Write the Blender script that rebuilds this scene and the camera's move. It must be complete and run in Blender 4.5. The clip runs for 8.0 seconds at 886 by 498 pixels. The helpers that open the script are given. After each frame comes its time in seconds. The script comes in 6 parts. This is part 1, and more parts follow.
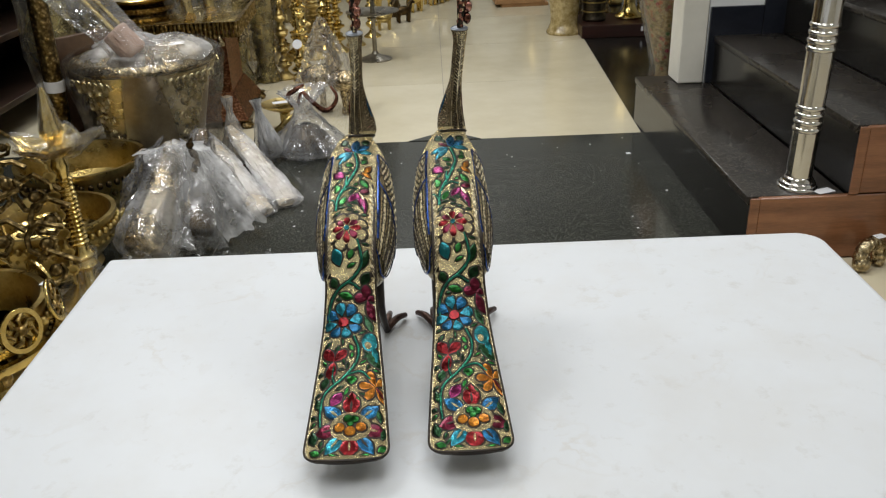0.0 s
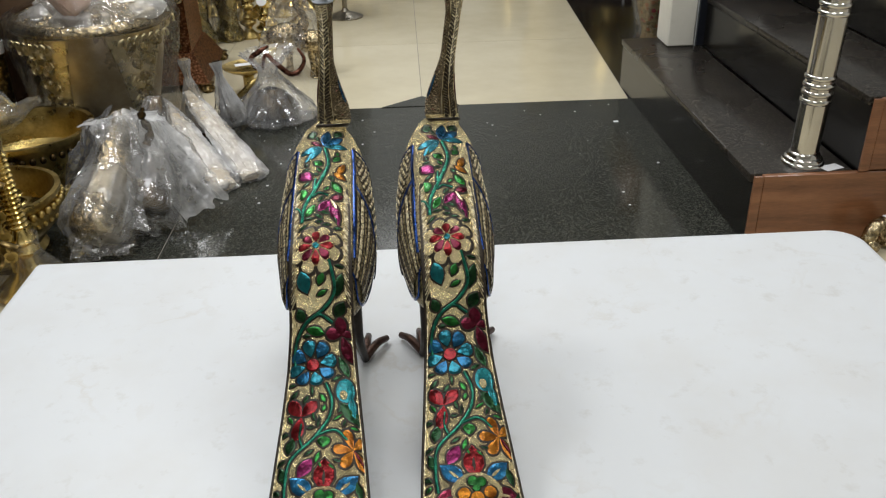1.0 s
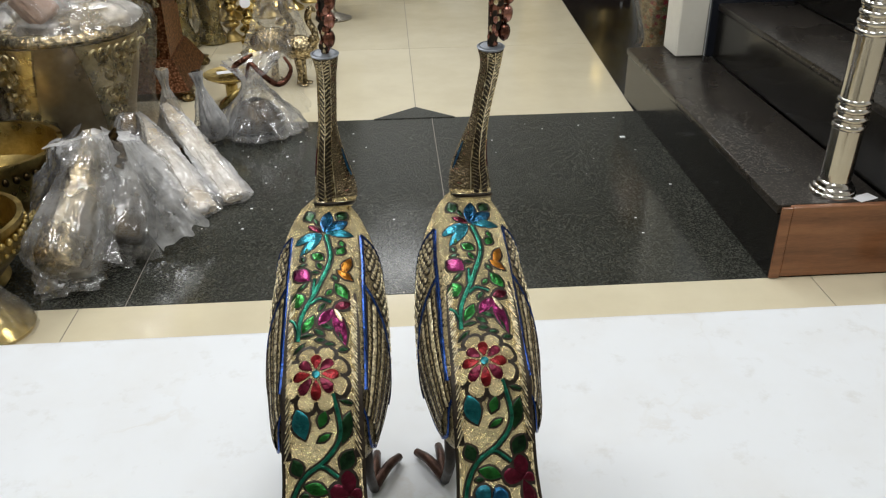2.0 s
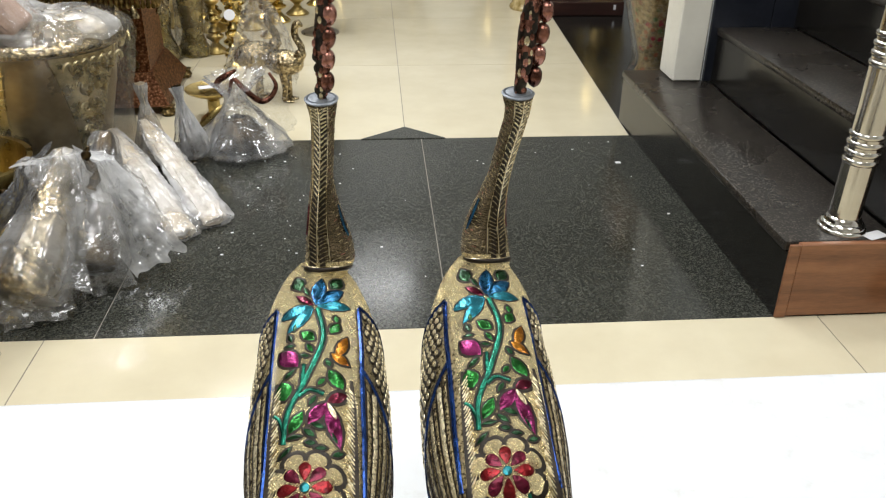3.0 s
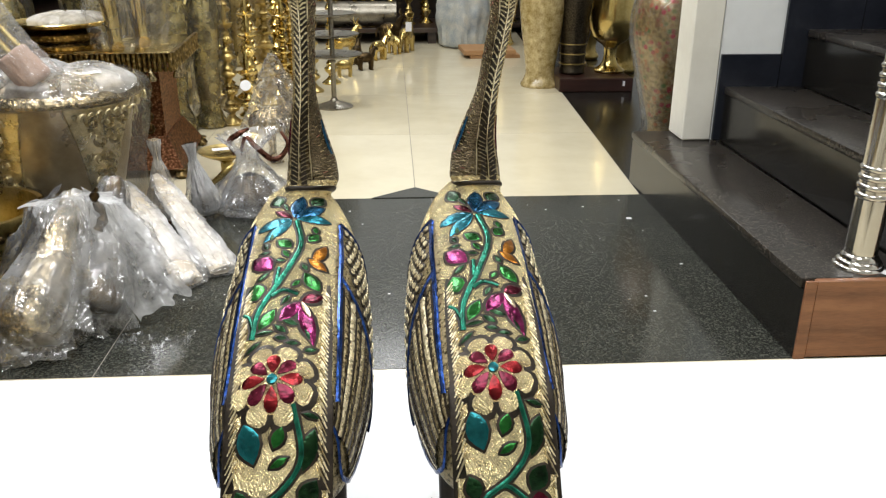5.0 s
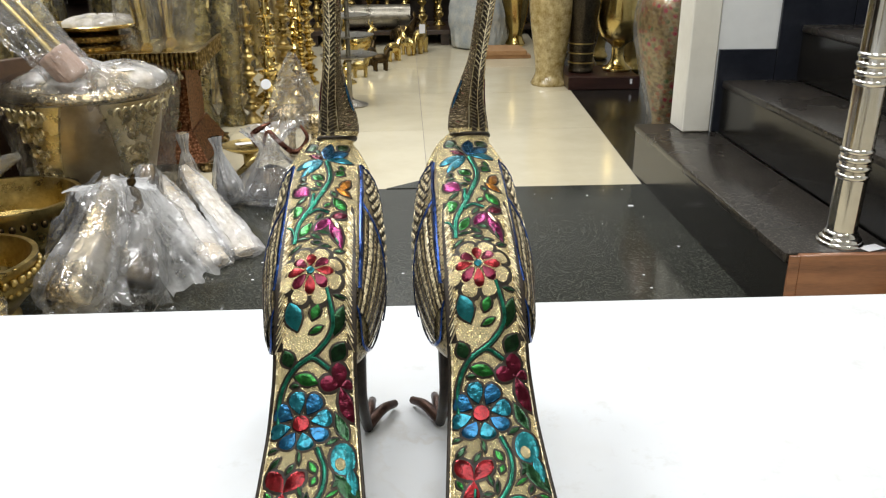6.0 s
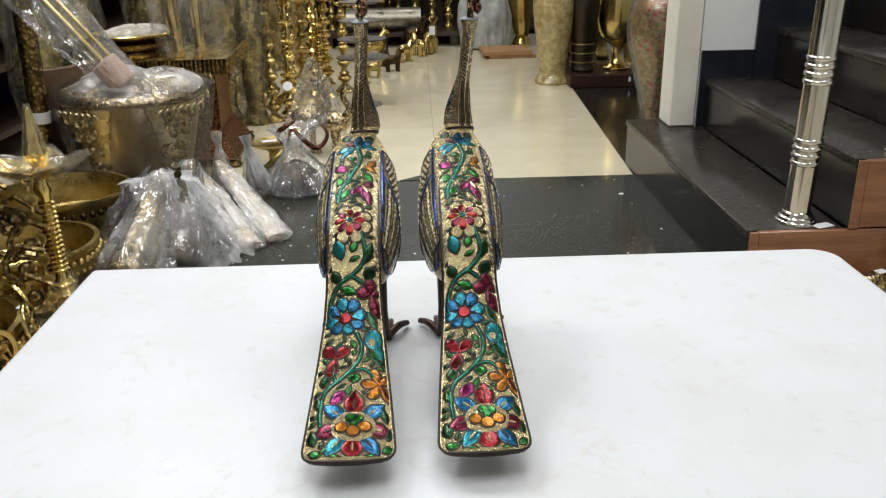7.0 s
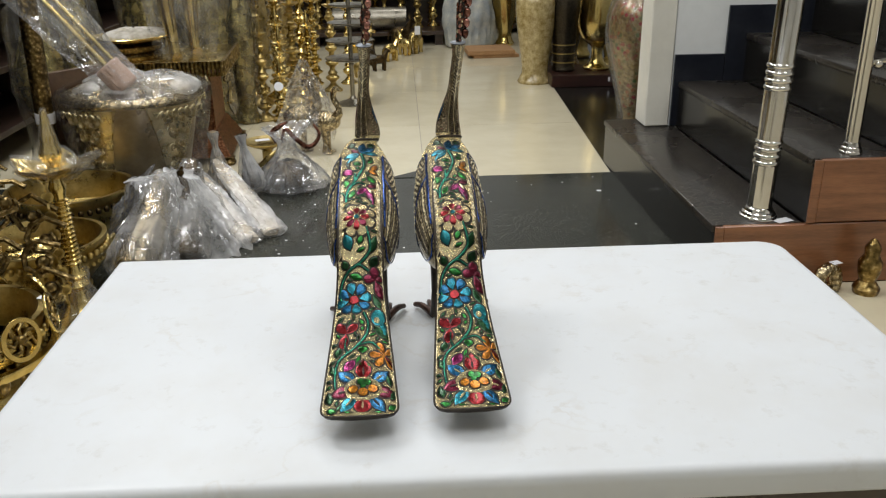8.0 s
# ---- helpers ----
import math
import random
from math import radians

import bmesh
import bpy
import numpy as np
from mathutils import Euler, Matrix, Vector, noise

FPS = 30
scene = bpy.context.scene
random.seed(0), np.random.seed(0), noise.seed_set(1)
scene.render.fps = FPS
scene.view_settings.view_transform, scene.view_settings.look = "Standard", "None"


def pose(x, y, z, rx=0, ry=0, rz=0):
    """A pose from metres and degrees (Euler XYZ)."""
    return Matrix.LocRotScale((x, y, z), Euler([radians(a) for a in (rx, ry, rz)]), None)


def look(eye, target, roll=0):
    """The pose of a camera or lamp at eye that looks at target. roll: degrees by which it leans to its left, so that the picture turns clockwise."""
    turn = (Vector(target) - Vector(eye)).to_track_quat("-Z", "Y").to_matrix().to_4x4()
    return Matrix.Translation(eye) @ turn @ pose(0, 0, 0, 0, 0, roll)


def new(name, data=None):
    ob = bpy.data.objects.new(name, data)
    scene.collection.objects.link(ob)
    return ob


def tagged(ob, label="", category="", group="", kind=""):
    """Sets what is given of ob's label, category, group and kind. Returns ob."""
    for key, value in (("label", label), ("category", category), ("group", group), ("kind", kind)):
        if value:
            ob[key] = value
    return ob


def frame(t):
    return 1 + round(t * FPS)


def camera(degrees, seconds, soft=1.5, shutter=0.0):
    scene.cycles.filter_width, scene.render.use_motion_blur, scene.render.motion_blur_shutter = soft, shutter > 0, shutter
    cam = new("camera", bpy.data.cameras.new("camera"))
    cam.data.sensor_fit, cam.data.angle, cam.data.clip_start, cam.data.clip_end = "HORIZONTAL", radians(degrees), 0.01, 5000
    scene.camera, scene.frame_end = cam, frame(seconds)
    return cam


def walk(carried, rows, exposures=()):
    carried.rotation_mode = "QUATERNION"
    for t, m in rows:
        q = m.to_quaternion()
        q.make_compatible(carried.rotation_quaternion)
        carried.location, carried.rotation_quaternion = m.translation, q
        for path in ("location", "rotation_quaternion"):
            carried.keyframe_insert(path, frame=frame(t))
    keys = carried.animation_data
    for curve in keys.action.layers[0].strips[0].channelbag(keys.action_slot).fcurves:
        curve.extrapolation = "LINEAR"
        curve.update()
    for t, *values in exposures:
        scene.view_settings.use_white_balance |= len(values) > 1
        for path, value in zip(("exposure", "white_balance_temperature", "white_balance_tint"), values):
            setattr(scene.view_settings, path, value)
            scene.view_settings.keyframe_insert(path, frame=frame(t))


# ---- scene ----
cam = camera(56.2, 8.0, soft=1.2)
PATH = [
    (0, (0.003, 0.384, 0.945), (0.002, 2.19, 0.087), -2.3),
    (0.5, (0.002, 0.448, 0.931), (0.025, 2.223, 0.009), -1.8),
    (1, (-0.013, 0.559, 0.924), (0.052, 2.317, -0.028), -1.5),
    (1.5, (-0.029, 0.666, 0.927), (0.057, 2.413, -0.043), -1.2),
    (2, (-0.039, 0.743, 0.929), (0.063, 2.491, -0.039), -0.8),
    (2.2, (-0.043, 0.765, 0.932), (0.067, 2.522, -0.017), -0.5),
    (3.3, (-0.054, 0.862, 0.904), (0.1, 2.622, -0.033), 1.1),
    (3.5, (-0.052, 0.867, 0.887), (0.097, 2.638, -0.032), 1.3),
    (4, (-0.046, 0.873, 0.854), (0.097, 2.709, 0.074), 1.2),
    (4.5, (-0.044, 0.857, 0.823), (0.085, 2.705, 0.071), 0.5),
    (4.7, (-0.039, 0.843, 0.808), (0.085, 2.696, 0.067), 0.4),
    (6, (-0.031, 0.673, 0.806), (0.046, 2.536, 0.081), -0.4),
    (6.5, (-0.027, 0.54, 0.835), (0.054, 2.41, 0.129), 0.0),
    (7, (-0.025, 0.406, 0.865), (0.02, 2.268, 0.135), -1.2),
    (7.5, (-0.028, 0.337, 0.887), (0.057, 2.191, 0.142), -0.7),
    (8, (-0.039, 0.272, 0.914), (0.044, 2.128, 0.173), -0.9),
]
walk(cam, [(t, look(eye, target, roll)) for t, eye, target, roll in PATH],
     exposures=((0, -0.1), (0.5, -0.13), (1.0, -0.13), (1.5, -0.12), (2.0, -0.03), (3.3, 0.45), (4.7, 0.58), (6.0, 0.45), (6.5, 0.33), (7.0, 0.17), (7.5, 0.06), (8.0, 0.02)))

# ---- light: ceiling panels and small downlights of the shop ----
world = bpy.data.worlds.new("world")
scene.world = world
world.use_nodes = True
world.node_tree.nodes["Background"].inputs[0].default_value = (1.0, 0.98, 0.95, 1)
world.node_tree.nodes["Background"].inputs[1].default_value = 0.01
CEIL = 2.75
# panels hang out of view; the last is an added fill for the planter side
PANELS = ((-0.1, 0.6, 1.1, 19.5), (0.5, 2.1, 0.6, 13), (-1.1, 2.3, 0.6, 25), (-0.2, 3.9, 0.6, 17), (-0.9, 5.2, 0.6, 13),
          (0.6, 5.6, 0.6, 9), (-0.1, 7.0, 0.6, 8), (1.9, 1.2, 0.6, 12), (-1.4, 3.6, 0.6, 19))
for px, py, size, watts in PANELS:
    lamp = bpy.data.lights.new("ceiling_panel_light", "AREA")
    lamp.shape, lamp.size, lamp.energy, lamp.color = "SQUARE", size, watts, (0.965, 0.985, 1.0)
    new("ceiling_panel_light", lamp).matrix_world = pose(px, py, CEIL - 0.012)


# ---- materials ----
def nodes_of(name):
    m = bpy.data.materials.new(name)
    m.use_nodes = True
    return m, m.node_tree.nodes, m.node_tree.links, m.node_tree.nodes["Principled BSDF"]


def where(n, l, scale, space="Position"):
    """Texture coordinates in metres times scale."""
    mp = n.new("ShaderNodeMapping")
    mp.inputs["Scale"].default_value = scale if isinstance(scale, tuple) else (scale,) * 3
    if space == "Object":
        l.new(n.new("ShaderNodeTexCoord").outputs["Object"], mp.inputs[0])
    else:
        l.new(n.new("ShaderNodeNewGeometry").outputs["Position"], mp.inputs[0])
    return mp.outputs[0]


def ramp(n, l, fac, stops):
    r = n.new("ShaderNodeValToRGB")
    while len(r.color_ramp.elements) < len(stops):
        r.color_ramp.elements.new(0.5)
    for e, (p, c) in zip(r.color_ramp.elements, stops):
        e.position, e.color = p, (*c, 1) if len(c) == 3 else c
    l.new(fac, r.inputs[0])
    return r.outputs[0]


def noise_tex(n, l, co, scale, detail=4, rough=0.55):
    t = n.new("ShaderNodeTexNoise")
    t.inputs["Scale"].default_value, t.inputs["Detail"].default_value, t.inputs["Roughness"].default_value = scale, detail, rough
    l.new(co, t.inputs["Vector"])
    return t.outputs["Fac"]


def bump(n, l, b, height, strength, dist=0.002):
    bp = n.new("ShaderNodeBump")
    bp.inputs["Strength"].default_value, bp.inputs["Distance"].default_value = strength, dist
    l.new(height, bp.inputs["Height"])
    l.new(bp.outputs[0], b.inputs["Normal"])
    return bp


def plain(name, c1, c2, scale=8, rough=0.5, metal=0.0, bumps=0.15, dist=0.002, rspread=0.12, coat=0.0, space="Position", fine=60):
    """Two tones mixed by noise at two scales, with a rough and bump variation."""
    m, n, l, b = nodes_of(name)
    co = where(n, l, 1.0, space)
    a = noise_tex(n, l, co, scale, 5)
    f = noise_tex(n, l, co, scale * fine / 8, 3)
    mix = n.new("ShaderNodeMath")
    mix.operation = "MULTIPLY_ADD"
    l.new(f, mix.inputs[0])
    mix.inputs[1].default_value = 0.45
    half = n.new("ShaderNodeMath")
    half.operation = "MULTIPLY_ADD"
    l.new(a, half.inputs[0])
    half.inputs[1].default_value, half.inputs[2].default_value = 1.0, -0.22
    l.new(half.outputs[0], mix.inputs[2])
    l.new(ramp(n, l, mix.outputs[0], [(0.3, c1), (0.72, c2)]), b.inputs["Base Color"])
    rr = n.new("ShaderNodeMapRange")
    l.new(a, rr.inputs[0])
    rr.inputs[1].default_value, rr.inputs[2].default_value = 0.3, 0.7
    rr.inputs[3].default_value, rr.inputs[4].default_value = max(0.02, rough - rspread), min(1, rough + rspread)
    l.new(rr.outputs[0], b.inputs["Roughness"])
    b.inputs["Metallic"].default_value = metal
    b.inputs["Coat Weight"].default_value = coat
    b.inputs["Coat Roughness"].default_value = 0.08
    if bumps:
        bump(n, l, b, f, bumps, dist)
    return m


def ornate(name, low, high, cell=60, rough=0.28, strength=0.8, dist=0.004, space="Position"):
    """Cast metal with worked relief: dark in the hollows of its pattern, bright on the raised parts."""
    m, n, l, b = nodes_of(name)
    co = where(n, l, 1.0, space)
    v = n.new("ShaderNodeTexVoronoi")
    v.feature = "SMOOTH_F1"
    v.inputs["Scale"].default_value = cell
    l.new(co, v.inputs["Vector"])
    f = noise_tex(n, l, co, cell * 1.7, 3)
    mx = n.new("ShaderNodeMath")
    mx.operation = "MULTIPLY_ADD"
    l.new(f, mx.inputs[0])
    mx.inputs[1].default_value = 0.6
    l.new(v.outputs["Distance"], mx.inputs[2])
    l.new(ramp(n, l, mx.outputs[0], [(0.35, high), (0.6, low), (0.95, tuple(c * 0.35 for c in low))]), b.inputs["Base Color"])
    b.inputs["Metallic"].default_value, b.inputs["Roughness"].default_value = 1.0, rough
    inv = n.new("ShaderNodeMath")
    inv.operation = "SUBTRACT"
    inv.inputs[0].default_value = 1.0
    l.new(mx.outputs[0], inv.inputs[1])
    bump(n, l, b, inv.outputs[0], strength, dist)
    return m


def film(name, tint, milk, scale=9, gloss=0.07, edge=0.5):
    """Thin polythene: see-through, milky in patches, with sharp gloss on its folds."""
    m, n, l, b = nodes_of(name)
    out = n["Material Output"]
    co = where(n, l, 1.0)
    wr = noise_tex(n, l, co, scale * 2.4, 3, 0.5)
    bp = n.new("ShaderNodeBump")
    bp.inputs["Strength"].default_value, bp.inputs["Distance"].default_value = 0.5, 0.02
    l.new(wr, bp.inputs["Height"])
    gl = n.new("ShaderNodeBsdfGlossy")
    gl.inputs["Roughness"].default_value = 0.12
    l.new(bp.outputs[0], gl.inputs["Normal"])
    df = n.new("ShaderNodeBsdfDiffuse")
    df.inputs["Color"].default_value = (*tint, 1)
    l.new(bp.outputs[0], df.inputs["Normal"])
    tl = n.new("ShaderNodeBsdfTranslucent")
    tl.inputs["Color"].default_value = (*tint, 1)
    tr = n.new("ShaderNodeBsdfTransparent")
    tr.inputs["Color"].default_value = (0.97, 0.97, 0.97, 1)
    m1, m2, m3 = (n.new("ShaderNodeMixShader") for _ in range(3))
    m1.inputs[0].default_value = 0.55
    l.new(df.outputs[0], m1.inputs[1])
    l.new(tl.outputs[0], m1.inputs[2])
    rr = n.new("ShaderNodeMapRange")
    l.new(noise_tex(n, l, co, scale, 5, 0.6), rr.inputs[0])
    rr.inputs[1].default_value, rr.inputs[2].default_value = 0.38, 0.64
    rr.inputs[3].default_value, rr.inputs[4].default_value = max(0.0, milk * 0.3), min(1, milk * 2.2)
    l.new(rr.outputs[0], m2.inputs[0])
    l.new(tr.outputs[0], m2.inputs[1])
    l.new(m1.outputs[0], m2.inputs[2])
    lw = n.new("ShaderNodeLayerWeight")
    lw.inputs["Blend"].default_value = 0.3
    l.new(bp.outputs[0], lw.inputs["Normal"])
    ad = n.new("ShaderNodeMath")
    ad.operation = "MULTIPLY_ADD"
    l.new(lw.outputs["Fresnel"], ad.inputs[0])
    ad.inputs[1].default_value, ad.inputs[2].default_value = edge, gloss
    l.new(ad.outputs[0], m3.inputs[0])
    l.new(m2.outputs[0], m3.inputs[1])
    l.new(gl.outputs[0], m3.inputs[2])
    l.new(m3.outputs[0], out.inputs["Surface"])
    return m


def granite_mat(name, base, fleck, rough):
    m, n, l, b = nodes_of(name)
    co = where(n, l, 1.0)
    v = n.new("ShaderNodeTexVoronoi")
    v.inputs["Scale"].default_value = 330
    l.new(co, v.inputs["Vector"])
    sep = n.new("ShaderNodeSeparateColor")
    l.new(v.outputs["Color"], sep.inputs[0])
    big = noise_tex(n, l, co, 3.0, 4)
    sp = ramp(n, l, sep.outputs[0], [(0.3, tuple(c * 0.65 for c in base)), (0.62, base), (0.8, tuple(c * 1.45 for c in base)), (0.97, fleck)])
    mx = n.new("ShaderNodeMix")
    mx.data_type, mx.blend_type = "RGBA", "MULTIPLY"
    mx.inputs[0].default_value = 0.5
    l.new(sp, mx.inputs[6])
    l.new(ramp(n, l, big, [(0.3, (0.6, 0.6, 0.6)), (0.7, (1, 1, 1))]), mx.inputs[7])
    l.new(mx.outputs[2], b.inputs["Base Color"])
    rr = n.new("ShaderNodeMapRange")
    l.new(big, rr.inputs[0])
    rr.inputs[1].default_value, rr.inputs[2].default_value, rr.inputs[3].default_value, rr.inputs[4].default_value = 0.3, 0.7, rough, rough + 0.12
    l.new(rr.outputs[0], b.inputs["Roughness"])
    return m


def tile_mat():
    m, n, l, b = nodes_of("cream_vitrified_tile")
    co = where(n, l, 1.0)
    a = noise_tex(n, l, co, 5, 6, 0.6)
    inf = n.new("ShaderNodeObjectInfo")
    ad = n.new("ShaderNodeMath")
    ad.operation = "MULTIPLY_ADD"
    l.new(inf.outputs["Random"], ad.inputs[0])
    ad.inputs[1].default_value = 0.25
    l.new(a, ad.inputs[2])
    l.new(ramp(n, l, ad.outputs[0], [(0.3, (0.63, 0.555, 0.39)), (0.8, (0.735, 0.665, 0.485))]), b.inputs["Base Color"])
    b.inputs["Roughness"].default_value = 0.12
    b.inputs["Specular IOR Level"].default_value = 0.55
    bump(n, l, b, noise_tex(n, l, co, 7, 2), 0.03, 0.004)
    return m


def marble_mat():
    m, n, l, b = nodes_of("white_marble")
    co = where(n, l, 1.0)
    warp = n.new("ShaderNodeTexNoise")
    warp.inputs["Scale"].default_value, warp.inputs["Detail"].default_value = 5.0, 6
    l.new(co, warp.inputs["Vector"])
    add = n.new("ShaderNodeMix")
    add.data_type, add.blend_type = "RGBA", "ADD"
    add.inputs[0].default_value = 0.5
    l.new(co, add.inputs[6])
    l.new(warp.outputs["Color"], add.inputs[7])
    v = n.new("ShaderNodeTexNoise")
    v.inputs["Scale"].default_value, v.inputs["Detail"].default_value = 4.5, 8
    l.new(add.outputs[2], v.inputs["Vector"])
    vein = ramp(n, l, v.outputs["Fac"], [(0.470, (0.752, 0.770, 0.792)), (0.492, (0.70, 0.695, 0.685)), (0.512, (0.752, 0.770, 0.792))])
    mask = ramp(n, l, noise_tex(n, l, co, 6.0, 3), [(0.50, (0, 0, 0)), (0.66, (1, 1, 1))])
    mx = n.new("ShaderNodeMix")
    mx.data_type = "RGBA"
    l.new(mask, mx.inputs[0])
    mx.inputs[6].default_value = (0.752, 0.770, 0.792, 1)
    l.new(vein, mx.inputs[7])
    smudge = ramp(n, l, noise_tex(n, l, co, 28, 4, 0.7), [(0.58, (1, 1, 1)), (0.76, (0.88, 0.86, 0.83))])
    m2 = n.new("ShaderNodeMix")
    m2.data_type, m2.blend_type = "RGBA", "MULTIPLY"
    m2.inputs[0].default_value = 1.0
    l.new(mx.outputs[2], m2.inputs[6])
    l.new(smudge, m2.inputs[7])
    cloud = ramp(n, l, noise_tex(n, l, co, 9, 4, 0.6), [(0.44, (0.97, 0.975, 0.98)), (0.66, (0.94, 0.932, 0.92))])
    m4 = n.new("ShaderNodeMix")
    m4.data_type, m4.blend_type = "RGBA", "MULTIPLY"
    m4.inputs[0].default_value = 1.0
    l.new(m2.outputs[2], m4.inputs[6])
    l.new(cloud, m4.inputs[7])
    l.new(m4.outputs[2], b.inputs["Base Color"])
    b.inputs["Roughness"].default_value = 0.4
    b.inputs["Specular IOR Level"].default_value = 0.35
    return m


def wood_mat(name, c1, c2, along=(1.5, 14, 14), rough=0.35):
    m, n, l, b = nodes_of(name)
    co = where(n, l, along)
    a = noise_tex(n, l, co, 3.0, 6, 0.6)
    f = noise_tex(n, l, where(n, l, tuple(c * 8 for c in along)), 4.0, 3)
    ad = n.new("ShaderNodeMath")
    ad.operation = "MULTIPLY_ADD"
    l.new(f, ad.inputs[0])
    ad.inputs[1].default_value = 0.35
    l.new(a, ad.inputs[2])
    l.new(ramp(n, l, ad.outputs[0], [(0.42, c1), (0.85, c2)]), b.inputs["Base Color"])
    b.inputs["Roughness"].default_value = rough
    b.inputs["Coat Weight"].default_value = 0.3
    bump(n, l, b, f, 0.1, 0.001)
    return m


def hatched(name, light, dark, scale, rough=0.3, level=0.5, direction=(0.7, 0.75, 0.0), space="Object"):
    """Engraved brass: fine parallel cuts, with glints and dark grooves put into the colour."""
    m, n, l, b = nodes_of(name)
    co = where(n, l, 1.0, space)
    d = n.new("ShaderNodeVectorMath")
    d.operation = "DOT_PRODUCT"
    l.new(co, d.inputs[0])
    d.inputs[1].default_value = direction
    cross = n.new("ShaderNodeVectorMath")
    cross.operation = "DOT_PRODUCT"
    l.new(co, cross.inputs[0])
    cross.inputs[1].default_value = (-direction[1], direction[0], direction[2])
    cells = n.new("ShaderNodeTexVoronoi")
    cells.inputs["Scale"].default_value = 95
    l.new(co, cells.inputs["Vector"])
    pick = n.new("ShaderNodeSeparateColor")
    l.new(cells.outputs["Color"], pick.inputs[0])
    side = n.new("ShaderNodeMath")
    side.operation = "GREATER_THAN"
    side.inputs[1].default_value = 0.6
    l.new(pick.outputs[0], side.inputs[0])
    way = n.new("ShaderNodeMix")
    l.new(side.outputs[0], way.inputs[0])
    l.new(d.outputs["Value"], way.inputs[2])
    l.new(cross.outputs["Value"], way.inputs[3])
    w = noise_tex(n, l, co, 42, 2)
    s = n.new("ShaderNodeMath")
    s.operation = "MULTIPLY_ADD"
    l.new(way.outputs[0], s.inputs[0])
    s.inputs[1].default_value = scale
    ws = n.new("ShaderNodeMath")
    ws.operation = "MULTIPLY"
    l.new(w, ws.inputs[0])
    ws.inputs[1].default_value = 60.0
    l.new(ws.outputs[0], s.inputs[2])
    sn = n.new("ShaderNodeMath")
    sn.operation = "SINE"
    l.new(s.outputs[0], sn.inputs[0])
    rm = n.new("ShaderNodeMapRange")
    l.new(sn.outputs[0], rm.inputs[0])
    rm.inputs[1].default_value, rm.inputs[2].default_value = -1, 1
    b.inputs["Metallic"].default_value, b.inputs["Roughness"].default_value = 0.8, rough
    rm.inputs[4].default_value = 0.75
    # both noises paint the metal's glints as lighter and darker patches, not wear
    sparkle = noise_tex(n, l, co, 1100, 3, 0.7)
    worn = noise_tex(n, l, co, 130, 3, 0.6)
    gw = n.new("ShaderNodeMath")
    gw.operation = "ADD"
    l.new(sparkle, gw.inputs[0])
    l.new(worn, gw.inputs[1])
    both = n.new("ShaderNodeMath")
    both.operation = "MULTIPLY_ADD"
    l.new(gw.outputs[0], both.inputs[0])
    both.inputs[1].default_value = 0.95
    l.new(rm.outputs[0], both.inputs[2])
    l.new(ramp(n, l, both.outputs[0], [(level + 0.25, dark), (level + 0.85, light)]), b.inputs["Base Color"])
    relief = n.new("ShaderNodeMath")
    relief.operation = "MULTIPLY_ADD"
    l.new(noise_tex(n, l, co, 380, 2, 0.6), relief.inputs[0])
    relief.inputs[1].default_value = 2.2
    l.new(both.outputs[0], relief.inputs[2])
    bump(n, l, b, relief.outputs[0], 1.0, 0.0010)
    return m


def enamel(name, c1, c2):
    m = plain(name, c1, c2, scale=110, rough=0.2, metal=0.8, bumps=0.9, dist=0.0008, coat=0.12, space="Object", fine=14)
    return m


MARBLE = marble_mat()
TILE = tile_mat()
GRANITE = granite_mat("dark_grey_granite", (0.040, 0.0415, 0.034), (0.088, 0.089, 0.075), 0.10)
BLACK_GRANITE = granite_mat("black_granite", (0.0115, 0.0102, 0.0086), (0.032, 0.029, 0.025), 0.12)
GROUT = plain("grey_grout", (0.22, 0.2, 0.17), (0.3, 0.27, 0.23), 20, 0.9)
WALL_PAINT = plain("white_wall_paint", (0.72, 0.73, 0.72), (0.8, 0.81, 0.8), 3, 0.6, bumps=0.05)
COLUMN_PAINT = plain("cream_column_paint", (0.74, 0.71, 0.62), (0.82, 0.79, 0.7), 4, 0.5, bumps=0.05)
CEIL_PAINT = plain("ceiling_paint", (0.75, 0.73, 0.7), (0.8, 0.78, 0.75), 3, 0.8, bumps=0.03)
# the stairs' speckled granite, coloured lighter for the light its treads reflect
TREAD = granite_mat("lit_granite_tread", (0.028, 0.0235, 0.0195), (0.105, 0.09, 0.075), 0.22)
BLACK_TILE = plain("black_wall_tile", (0.012, 0.014, 0.02), (0.02, 0.022, 0.03), 9, 0.1, bumps=0.02)
WALNUT = wood_mat("walnut_veneer", (0.14, 0.052, 0.021), (0.31, 0.13, 0.058))
DARK_WOOD = wood_mat("dark_shelf_wood", (0.018, 0.010, 0.007), (0.05, 0.028, 0.018))
RED_WOOD = wood_mat("dark_red_wood", (0.016, 0.006, 0.004), (0.04, 0.013, 0.009))
STEEL = plain("polished_steel", (0.52, 0.5, 0.47), (0.64, 0.62, 0.59), 6, 0.12, 1.0, 0.05, 0.0005, 0.04)
BRASS = plain("polished_brass", (0.50, 0.36, 0.11), (0.76, 0.60, 0.26), 9, 0.2, 1.0, 0.12, 0.001, 0.1)
OLD_BRASS = plain("aged_brass", (0.33, 0.24, 0.08), (0.64, 0.49, 0.20), 14, 0.32, 1.0, 0.25, 0.001, 0.12)
DARK_BRASS = plain("blackened_brass", (0.035, 0.024, 0.014), (0.12, 0.08, 0.035), 18, 0.4, 1.0, 0.3, 0.001)
ORNATE = ornate("worked_brass", (0.34, 0.23, 0.08), (0.78, 0.6, 0.28), 75)
